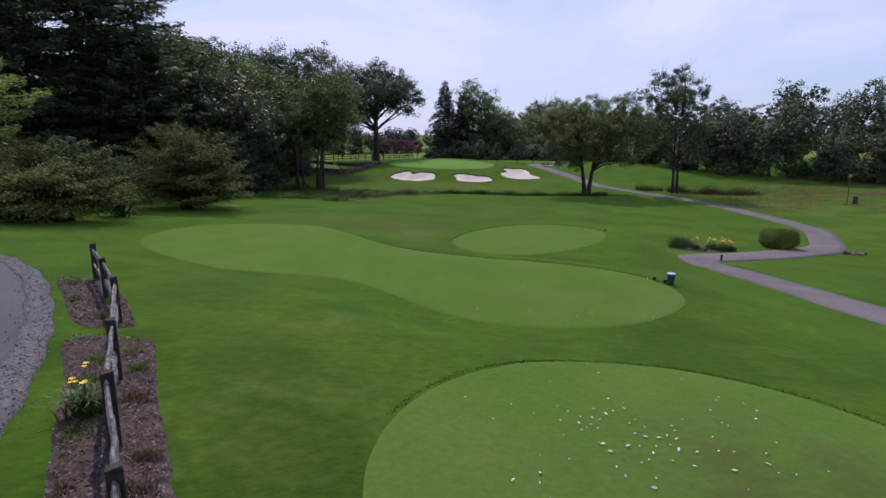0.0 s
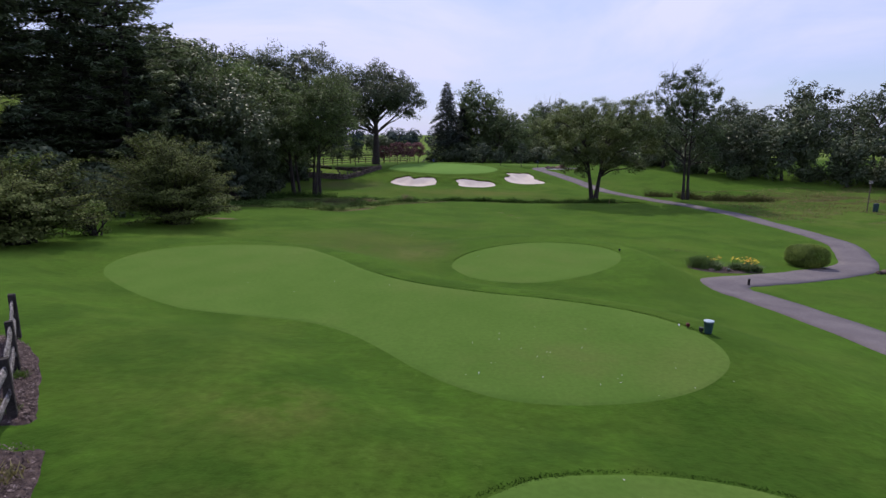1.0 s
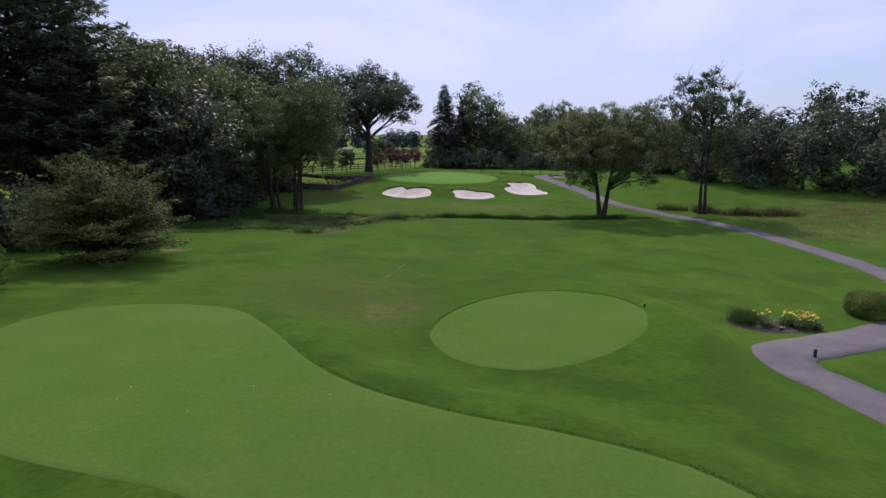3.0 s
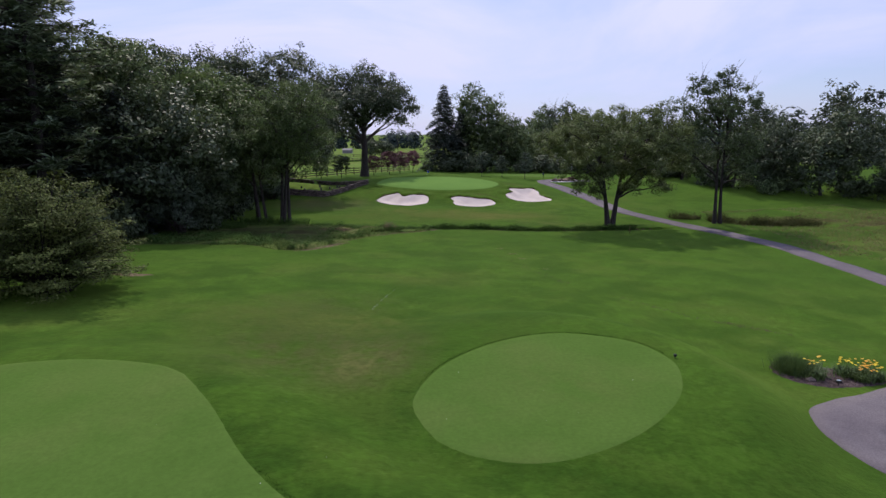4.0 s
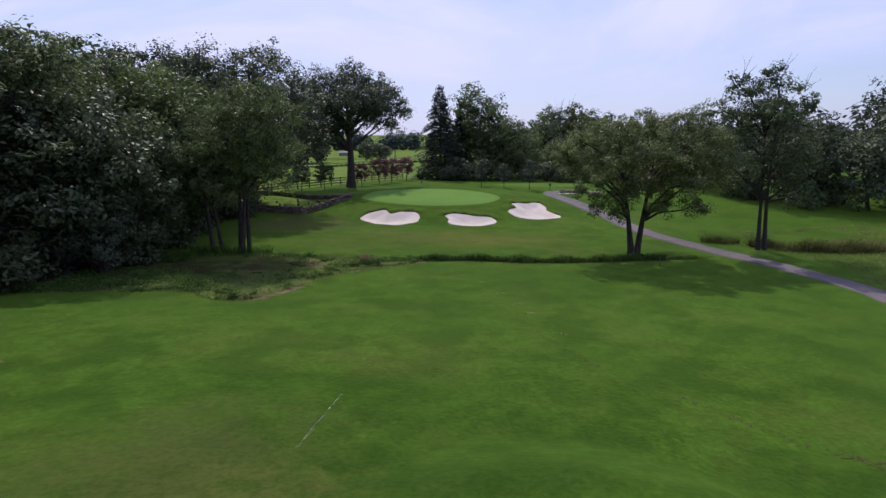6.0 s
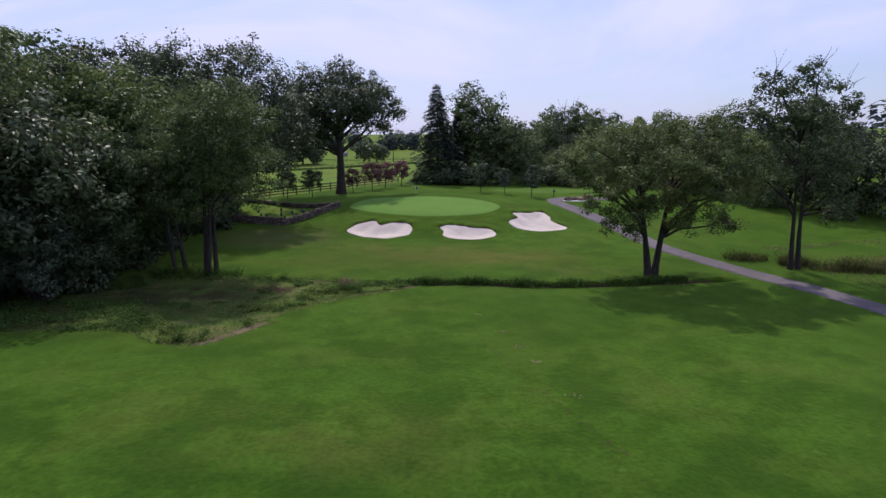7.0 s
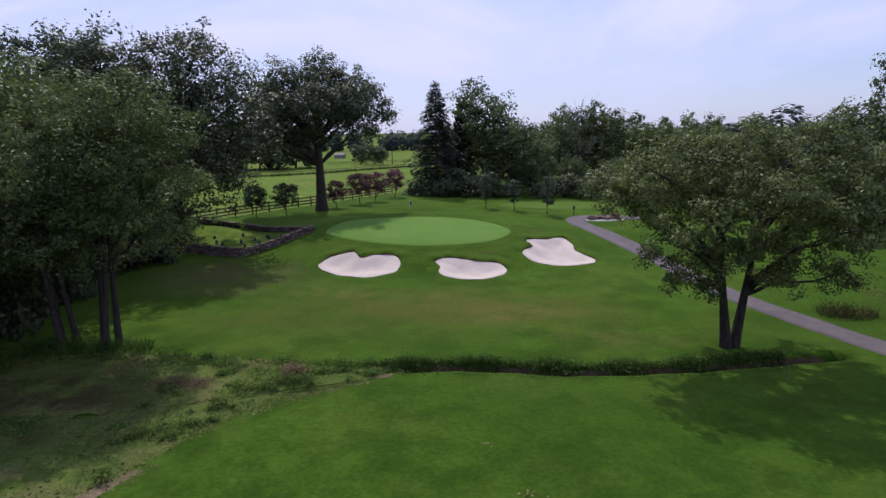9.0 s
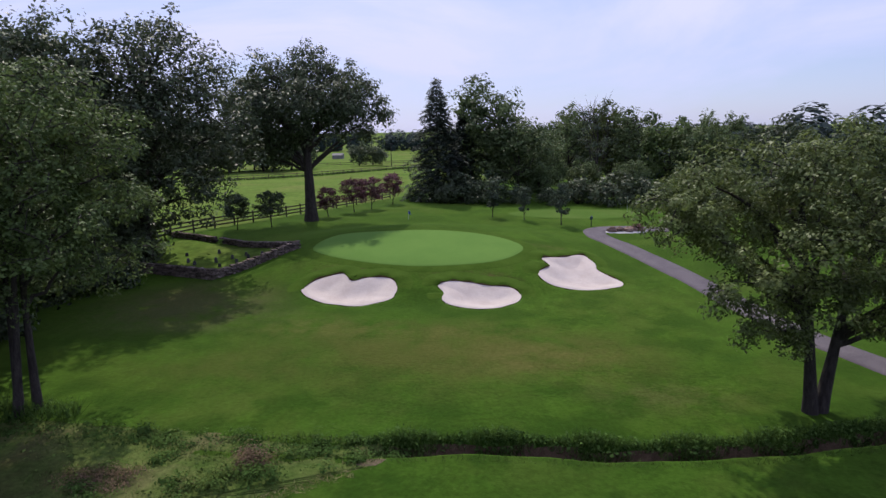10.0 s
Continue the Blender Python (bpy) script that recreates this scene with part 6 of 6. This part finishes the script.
leafy_plants(1500, (-26, 1), (66, 73), lambda x, y: np.abs(off_line(STREAM, x, y) - 0.1) < 0.35, "reed", "dark rank growth filling the shallow ditch", 516, 0.30, 0.25, 40)
leafy_plants(14, (-4.7, -3.7), (67.2, 68.1), lambda x, y: x < 9, "russet", "russet seeding dock in the ditch", 517, 0.75, 0.3, 110, 0.09)
leafy_plants(40, (-10.6, -8.0), (66.0, 67.2), lambda x, y: x < 9, "russet", "russet weeds in a loose patch", 518, 0.3, 0.3, 40, 0.08)
P = scatter(30000, (-11, 0), (54, 68), rg, lambda x, y: np.abs(inside(WILD, x, y) - 0.10 + 0.25 * np.sin(x * 1.9)) < 0.32)
standing("dry_grass", P, 0.08, "dry", "dry trampled grass edge beside the weeds", 504, 0.03, 1.2)
P = scatter(42000, (-1.2, 20.5), (67.5, 71.5), rg, lambda x, y: (np.abs(y - np.interp(x, STREAM[:, 0], STREAM[:, 1]) - 0.50) < 0.30 + 0.10 * np.sin(x * 1.7)))
standing("stream_grass", P, 0.26 + 0.24 * lump(P[:, 0] * 1.4, P[:, 1]), "reed", "uncut green grass leaning over the stream", 505, 0.035, 0.45, 0.30)
P = scatter(9000, (-1.2, 20.5), (66, 70), rg, lambda x, y: np.abs(y - np.interp(x, STREAM[:, 0], STREAM[:, 1]) + 0.75) < 0.22)
standing("stream_grass", P, 0.12, "weed", "short uncut grass on the near bank", 506, 0.03, 0.5)
P = scatter(20000, (-30, -12), (62, 76), rg, lambda x, y: (np.hypot((x + 16.5) / 3.6, (y - 71.2) / 0.9) < 1) | (np.hypot((x + 23) / 5, (y - 67.5) / 2.2) < 1))
standing("wild_weeds", P, 0.45 + 0.35 * lump(P[:, 0], P[:, 1]), "reed", "dark weeds standing round the tree stems", 507, 0.045, 0.4, 0.3, "weeds")
P = scatter(30000, (38, 62), (66, 82), rg, lambda x, y: (np.hypot((x - 48) / 11.0, (y - 74.6) / 3.6) < 1) & (lump(x * 0.5, y * 0.9) > 0.55))
standing("rough_grass", P, 0.16 + 0.14 * lump(P[:, 0] * 0.6, P[:, 1] * 0.7), "dry", "dry uncut grass in the meadow beyond the path", 508, 0.04, 0.45)
P = scatter(45000, (26, 48), (71, 80), rg, lambda x, y: (np.hypot((x - 36.5) / 5.4, (y - 74.0) / 1.3) < rg.uniform(0.2, 1.1, x.shape)) | (np.hypot((x - 28.2) / 1.9, (y - 77.6) / 1.2) < rg.uniform(0.2, 1.1, x.shape)) | (np.hypot((x - 31.5) / 1.6, (y - 75.6) / 0.7) < 1))
standing("rough_grass", P, (0.50 + 0.75 * lump(P[:, 0] * 1.1, P[:, 1] * 1.6) ** 2) * rg.uniform(0.55, 1.2, len(P)), "rush", "tall dark rushes by the ditch beyond the path", 509, 0.045, 0.6, 0.4)
P = scatter(7000, (38, 70), (66, 90), rg, lambda x, y: (y < 78 + (x - 38) * 0.1) & (lump(x * 0.35, y * 0.5) > 0.62))
standing("rough_grass", P, 0.35, "dry", "pale seeding grass in the far rough", 510, 0.05, 0.4)
W = spline([(-1.4, 68.75), (4, 68.95), (9, 68.7), (14, 69.0), (21, 70.4)], False, 10)
V = np.concatenate([np.concatenate([W + [0, s], (lie(W[:, 0], W[:, 1]) - 0.53)[:, None]], 1) for s in (-0.16, 0.16)])
n = len(W)
tagged(part("stream", fast("stream", V, [(q, q + 1, n + q + 1, n + q) for q in range(n - 1)]), M["water"]), "narrow dark stream between grass banks", "stream", kind="structure")
bed("bare_patch", [(-9.9, 55.7), (-9.0, 56.2), (-7.9, 58.3), (-7.3, 59.8), (-7.9, 59.5), (-9.1, 57.4)], "bare trodden earth beside the weeds", "bare", 0.02)
bed("bare_patch", [(-0.8, 67.7), (-0.3, 68.1), (0.4, 68.1), (0.1, 67.7)], "bare trodden earth at the ditch's end", "bare", 0.02)
bed("bare_patch", [(-17.6, 44.2), (-16.4, 44.7), (-15.2, 44.5), (-16.2, 43.8)], "bare reddish earth under the shrub's edge", "bare", 0.02)
TRAIL = spline([(-9.9, 55.6), (-8.6, 57.3), (-7.2, 60.0)], False, 6)
TRAIL_B = spline([(-5.2, 63.8), (-3.2, 65.7), (-0.9, 67.1)], False, 6)
P = scatter(26000, (-11, 0), (54, 68), rg, lambda x, y: (off_line(TRAIL, x, y) < 0.42) | (off_line(TRAIL_B, x, y) < 0.30))
standing("dry_grass", P, 0.07, "dry", "dead straw lying along the weed's edge", 512, 0.05, 1.6)
SCRAPES = [(13.2, 40.8, 17.3, 38.0), (14.6, 39.9, 16.2, 38.8), (10.8, 43.6, 13.2, 41.2), (4.2, 58.5, 6.4, 52.0), (6.4, 52.0, 8.6, 46.0)]
for q, (x0, y0, x1, y1) in enumerate(SCRAPES):
    rs = np.random.default_rng(700 + q)
    t = rs.uniform(0, 1, 46) ** 0.9
    C = np.stack([x0 + (x1 - x0) * t + rs.normal(size=46) * 0.14, y0 + (y1 - y0) * t + rs.normal(size=46) * 0.14], 1)
    C3 = np.concatenate([C, (ground_height(C[:, 0], C[:, 1]) + 0.014)[:, None]], 1)
    tagged(part("turf_scrape", fast("turf_scrape", *leaves(C3, np.array([[0, 0, 1.0]]) + rs.normal(size=C3.shape) * 0.03, 0.11, rs, 0.5)), M["soil"]), "line of small dark scrapes in the turf", "worn turf", kind="stuff")
P = scatter(52000, (32, 78), (58, 98), rg, lambda x, y: (off_line(spline(CART_PATH, False, 4), x, y) > 1.7) & (lump(x * 0.22, y * 0.3) + 0.5 * lump(x * 0.7, y * 0.9) > 0.62) & (y < 84 + (x - 38) * 0.25))
standing("rough_grass", P, 0.16, "dry", "thin dry uncut grass over the far meadow", 513, 0.06, 0.6)
for q, (x0, y0, x1, y1, n) in enumerate(((-1.45, 43.0, -2.1, 38.6, 95), (11.0, 36.4, 11.3, 34.9, 26))):
    rs = np.random.default_rng(760 + q)
    t = rs.uniform(0, 1, n)
    C = np.stack([x0 + (x1 - x0) * t + rs.normal(size=n) * 0.03, y0 + (y1 - y0) * t + rs.normal(size=n) * 0.05], 1)
    C3 = np.concatenate([C, (ground_height(C[:, 0], C[:, 1]) + 0.012)[:, None]], 1)
    tagged(part("turf_scrape", fast("turf_scrape", *leaves(C3, np.array([[0, 0, 1.0]]) + rs.normal(size=C3.shape) * 0.05, 0.034, rs, 0.4)), M["chipw"]), "faint pale scuff of dry grass on the turf", "worn turf", kind="stuff")
for x, y, n in ((4.6, 62.0, 10), (5.8, 58.9, 16), (6.4, 56.6, 30), (6.9, 54.5, 22), (8.0, 50.8, 12)):
    rs = np.random.default_rng(int(x * 100))
    C = np.array([x, y]) + rs.normal(size=(n, 2)) * np.array([0.16, 0.10])
    C3 = np.concatenate([C, (ground_height(C[:, 0], C[:, 1]) + 0.02)[:, None]], 1)
    tagged(part("torn_turf", fast("torn_turf", *leaves(C3, np.array([[0, 0, 1.0]]) + rs.normal(size=C3.shape) * 0.3, 0.11, rs, 0.5)), M["dry"]), "torn dry clods lying on the fairway", "worn turf", kind="stuff")
hazard = empty("hazard_stake", Matrix.Translation(on(18.9, 67.7)), "thin yellow hazard stake in the grass", "stake")
part("shaft", box_bm(0.05, 0.05, 0.8, 0.006, (0, 0, 0.35)), M["dry"], hazard)

# loose pebbles along the road's edge
rp = np.random.default_rng(820)
n = 1700
k = rp.integers(len(EDGE) // 6, len(EDGE) - 1, n)
C = EDGE[k] + (EDGE[k + 1] - EDGE[k]) * rp.uniform(0, 1, (n, 1)) + rp.normal(size=(n, 2)) * 0.20
C = np.concatenate([C, (ground_height(C[:, 0], C[:, 1]) + 0.07)[:, None]], 1)
OCTA = np.array([(1, 0, 0), (0, 1, 0), (-1, 0, 0), (0, -1, 0), (0, 0, 0.7), (0, 0, -0.7)])
FACES = np.array([(0, 1, 4), (1, 2, 4), (2, 3, 4), (3, 0, 4), (1, 0, 5), (2, 1, 5), (3, 2, 5), (0, 3, 5)])
V = (C[:, None, :] + OCTA[None] * rp.uniform(0.008, 0.022, (n, 1, 1)) * rp.uniform(0.7, 1.3, (n, 6, 1))).reshape(-1, 3)
F = (FACES[None] + 6 * np.arange(n)[:, None, None]).reshape(-1, 3)
tagged(part("pebbles", fast("pebbles", V, F), M["pebble"]), "loose grey pebbles along the road's edge", "gravel", kind="stuff")

# ---- burial ground behind a dry-stone wall ----
STONES = []
for q in range(7):
    r = random.Random(900 + q)
    bm = box_bm(r.uniform(0.28, 0.56), 0.42, r.uniform(0.11, 0.17), 0.025)
    for v in bm.verts:
        v.co += Vector((r.uniform(-0.025, 0.025), r.uniform(-0.03, 0.03), r.uniform(-0.015, 0.015)))
    me = bpy.data.meshes.new("stone")
    bm.to_mesh(me)
    bm.free()
    me.materials.append(M["stone"])
    STONES.append((me, me.vertices[0].co.x and max(v.co.x for v in me.vertices) - min(v.co.x for v in me.vertices)))


def dry_wall(line, height, label):
    thing = empty("stone_wall", pose(0, 0, 0), label, "stone wall", "walls of the burial ground")
    r = random.Random(len(line) * 7 + int(height * 100))
    P = np.asarray(line, float)
    for a, b in zip(P, P[1:]):
        L = np.hypot(*(b - a))
        way = (b - a) / L
        turn = math.atan2(way[1], way[0])
        for course in range(max(2, round(height / 0.14))):
            s = r.uniform(-0.2, 0.0)
            while s < L:
                me, w = r.choice(STONES)
                x, y = a + way * (s + w / 2)
                o = part("stone", me, None, thing, at=Matrix.Translation(on(x, y, course * 0.14 + 0.05 + r.uniform(-0.02, 0.02))) @ Euler((r.uniform(-0.04, 0.04), r.uniform(-0.05, 0.05), turn + r.uniform(-0.08, 0.08))).to_matrix().to_4x4())
                s += w + 0.015


dry_wall([(-23.2, 93.6), (-15.9, 91.7)], 0.8, "dry-stone retaining wall of dark fieldstone in shade")
dry_wall([(-15.9, 91.7), (-10.7, 96.9)], 0.74, "low dry-stone wall of grey fieldstone")
dry_wall([(-10.9, 97.3), (-18.6, 101.2)], 0.6, "dark back wall of the burial ground")
dry_wall([(-19.6, 101.6), (-24.5, 103.6)], 0.6, "ruined end of a fieldstone wall")
o = np.array([(-22.8, 93.9), (-15.9, 92.1), (-11.3, 96.9), (-18.6, 100.8), (-24.0, 103.0)])
bed("burial_ground", [tuple(p) for p in o.mean(0) + (o - o.mean(0)) * 0.9], "level yellowish grass inside the stone walls", "pasture", 0.14)
for q, (x, y, h) in enumerate(((-17.0, 95.2, 0.62), (-15.9, 95.9, 0.5), (-15.2, 95.0, 0.42), (-16.3, 94.2, 0.36), (-14.4, 95.6, 0.55), (-18.6, 94.7, 0.45), (-19.4, 95.3, 0.5), (-20.3, 97.0, 0.4), (-14.9, 96.5, 0.45), (-17.7, 97.6, 0.5), (-13.4, 96.2, 0.4))):
    h *= 0.8
    bm = box_bm(0.28, 0.09, h, 0.03, (0, 0, h / 2 + 0.10))
    for v in bm.verts:
        if v.co.z > h * 0.8:
            v.co.x *= 0.72
    tagged(part("headstone", bm, M["grave"], at=Matrix.Translation(on(x, y)) @ Euler((random.uniform(-0.1, 0.1), random.uniform(-0.06, 0.06), 0.4 + random.uniform(-0.3, 0.3))).to_matrix().to_4x4()), "small dark weathered headstone in grass", "headstone", "headstones in the burial ground")

# ---- paddock fences ----
post_me = bpy.data.meshes.new("post")
bm = box_bm(0.14, 0.14, 1.65, 0.012, (0, 0, 0.5))
bm.to_mesh(post_me)
bm.free()
post_me.materials.append(M["board"])
board_me = bpy.data.meshes.new("rail")
bm = box_bm(1.0, 0.05, 0.15, 0.01)
bm.to_mesh(board_me)
bm.free()
board_me.materials.append(M["board"])


def board_fence(line, label, gap=2.4, rails=(0.35, 0.72, 1.12)):
    thing = empty("board_fence", pose(0, 0, 0), label, "fence", "paddock fences")
    P = np.asarray(line)
    d = np.concatenate([[0], np.cumsum(np.hypot(*np.diff(P, axis=0).T))])
    at = np.arange(0, d[-1], gap)
    feet = [Vector(on(np.interp(s, d, P[:, 0]), np.interp(s, d, P[:, 1]))) for s in at]
    for f in feet:
        part("post", post_me, None, thing, at=Matrix.Translation(f))
    for a, b in zip(feet, feet[1:]):
        turn = (b - a).to_track_quat("X", "Z").to_matrix().to_4x4()
        for up in rails:
            part("rail", board_me, None, thing, at=Matrix.Translation((a + b) / 2 + Vector((0, 0, up))) @ turn @ Matrix.Diagonal(((b - a).length, 1, 1, 1)))


board_fence(FENCE_LINE, "dark three-rail wooden paddock fence along the golf course")
board_fence(spline([(-75, 186), (-57, 190), (-36, 207), (-19, 232), (-6, 250)], False, 8), "distant wooden paddock fence across the pasture", 4.0, (0.5, 1.1))
board_fence(spline([(-50, 262), (-34, 268), (-16, 276), (4, 286)], False, 6), "farther wooden fence in the pasture", 5.0, (0.5, 1.1))
P = scatter(60000, (-80, 0), (180, 255), rg, lambda x, y: off_line(np.array([(-75, 187), (-57, 191), (-36, 208), (-19, 233), (-6, 251)]), x, y) < 0.9)
standing("fence_weeds", P, 0.75, "reed", "uncut weeds along the distant fence", 511, 0.25, 0.3)

# ---- the path's end, flags ----
bed("gravel_bed", [(17.5, 104.9), (18.4, 105.7), (20.2, 105.8), (22.2, 105.4), (21.2, 104.5), (18.6, 104.3)], "pale gravel bed at the path's end", "pale_gravel", 0.07)
for q, (x, y, s) in enumerate(((18.4, 105.0, 0.46), (19.2, 105.25, 0.42), (20.0, 105.1, 0.48), (20.7, 105.3, 0.40), (21.4, 105.1, 0.36))):
    r = random.Random(40 + q)
    tagged(part("boulder", rock_bm(r, s * 1.1, s * 0.9, s * 0.8), M["boulder"], at=Matrix.Translation(on(x, y, 0.14)) @ Euler((0, 0, q * 1.3)).to_matrix().to_4x4()), "reddish-brown boulder on pale gravel", "boulder", "boulders at the path's end")
tree("shrub", shrub_meshes(131, 0.7, 0.55, 6, 24, 60, 0.09, 0.2), "leaf_plum", 21.0, 105.3, "small reddish shrub among boulders", "shrub", wood="stem")
wash = empty("ball_washer", Matrix.Translation(on(16.95, 107.5)), "dark green ball washer on a short post", "ball washer")
part("post", lathe([(0.045, -0.05), (0.045, 0.75)], 10), M["black"], wash)
part("body", lathe([(0.11, 0.72), (0.14, 0.76), (0.14, 1.02), (0.09, 1.08)], 14), M["bin"], wash)
part("handle", lathe([(0.015, 1.07), (0.015, 1.16), (0.045, 1.17), (0.045, 1.20)], 8), M["black"], wash)


def flag(x, y, h, mat, label, cloth):
    thing = empty("flagstick", Matrix.Translation(on(x, y, 0.04)), label, "golf flag")
    part("pole", lathe([(0.012, -0.05), (0.012, h)], 8), M["white"], thing)
    V, F = [], []
    for q in range(7):
        t = q / 6
        for s in (0, 1):
            V.append((cloth * t * 0.5, 0.05 * math.sin(t * 5) * t, h - cloth * (0.05 + s * 0.75) - 0.25 * t * cloth))
        if q:
            F.append((2 * q - 2, 2 * q - 1, 2 * q + 1, 2 * q))
    part("flag", fast("flag", V, F, smooth=True), M[mat], thing)


flag(-2.3, 112.6, 1.0, "blue", "small blue flag on a white stick behind the green", 0.45)
flag(24.0, 119.0, 1.7, "white", "white flag on a stick by the second green", 0.16)

# ---- the distance ----
for q, (k, x, y, s) in enumerate(((1, -96, 236, 1.5), (0, -86, 240, 1.35), (3, -79, 232, 1.6), (1, -72, 238, 1.4), (0, -66, 244, 1.2), (3, -60, 236, 1.4), (1, -53, 243, 1.25), (3, -33, 262, 0.85), (3, -28, 264, 0.8), (1, -24.5, 262, 0.55), (3, -47, 239, 0.6), (2, -104, 230, 1.1), (0, -112, 238, 1.1), (3, -90, 228, 1.5), (3, -83, 246, 1.6), (3, -69, 230, 1.5), (3, -63, 248, 1.6), (3, -56, 232, 1.3), (3, -50, 248, 1.2), (3, -75, 226, 1.2), (3, -98, 226, 1.2))):
    tree("tree", GENERIC_HAZE[k], "leaf_oak", x, y, "distant dark tree in the pasture", group="trees across the pasture", turn=q * 1.9, scale=s)
barn = empty("barn", Matrix.Translation(on(-55.0, 332)), "distant pale grey farm shed with a roof", "barn")
part("wall", box_bm(5, 4.4, 1.9, 0.05, (0, 0, 0.85)), M["roof"], barn)
bm = bmesh.new()
rv = [bm.verts.new(c) for c in ((-2.7, -2.5, 1.75), (2.7, -2.5, 1.75), (2.7, 2.5, 1.75), (-2.7, 2.5, 1.75), (-2.7, 0, 2.7), (2.7, 0, 2.7))]
for f in ((0, 1, 5, 4), (2, 3, 4, 5), (0, 4, 3), (1, 2, 5), (3, 2, 1, 0)):
    bm.faces.new([rv[c] for c in f])
part("roof", bm, M["roof"], barn)
pole = empty("utility_pole", Matrix.Translation(on(-20.4, 258)), "distant wooden utility pole", "utility pole")
part("pole", lathe([(0.16, -0.2), (0.11, 8.4)], 8), M["bark"], pole)
part("crossarm", box_bm(1.8, 0.1, 0.12, 0.0, (0, 0, 7.8)), M["bark"], pole)
rf = np.random.default_rng(640)


def far_wood(n, x0, x1, y0, depth, height, seed, per=150, leaf=0.135):
    """A far wood: heaped crowns of coarse leaf clumps."""
    rng = np.random.default_rng(seed)
    tx, ty = rng.uniform(x0, x1, n), y0 + rng.uniform(0, depth, n)
    th = height * rng.uniform(0.75, 1.15, n)
    D = rng.normal(size=(n * per, 3))
    D /= np.linalg.norm(D, axis=1)[:, None]
    r = np.repeat(th * 0.42, per) * (0.8 + 0.35 * np.sin(4 * D[:, 0] + np.repeat(tx, per)) * np.sin(5 * D[:, 2] + np.repeat(ty, per)))
    C = np.stack([np.repeat(tx, per) + D[:, 0] * r, np.repeat(ty, per) + D[:, 1] * r, np.repeat(ground_height(tx, ty) + th * 0.5, per) + D[:, 2] * np.repeat(th * 0.52, per)], 1)
    tagged(part("far_wood", fast("far_wood", *leaves(C, D + np.array([0, 0, 0.5]), height * leaf, rng, 0.8)), M["distant"]), "distant wood along the horizon with haze in its bluish colour", "wood", kind="stuff")


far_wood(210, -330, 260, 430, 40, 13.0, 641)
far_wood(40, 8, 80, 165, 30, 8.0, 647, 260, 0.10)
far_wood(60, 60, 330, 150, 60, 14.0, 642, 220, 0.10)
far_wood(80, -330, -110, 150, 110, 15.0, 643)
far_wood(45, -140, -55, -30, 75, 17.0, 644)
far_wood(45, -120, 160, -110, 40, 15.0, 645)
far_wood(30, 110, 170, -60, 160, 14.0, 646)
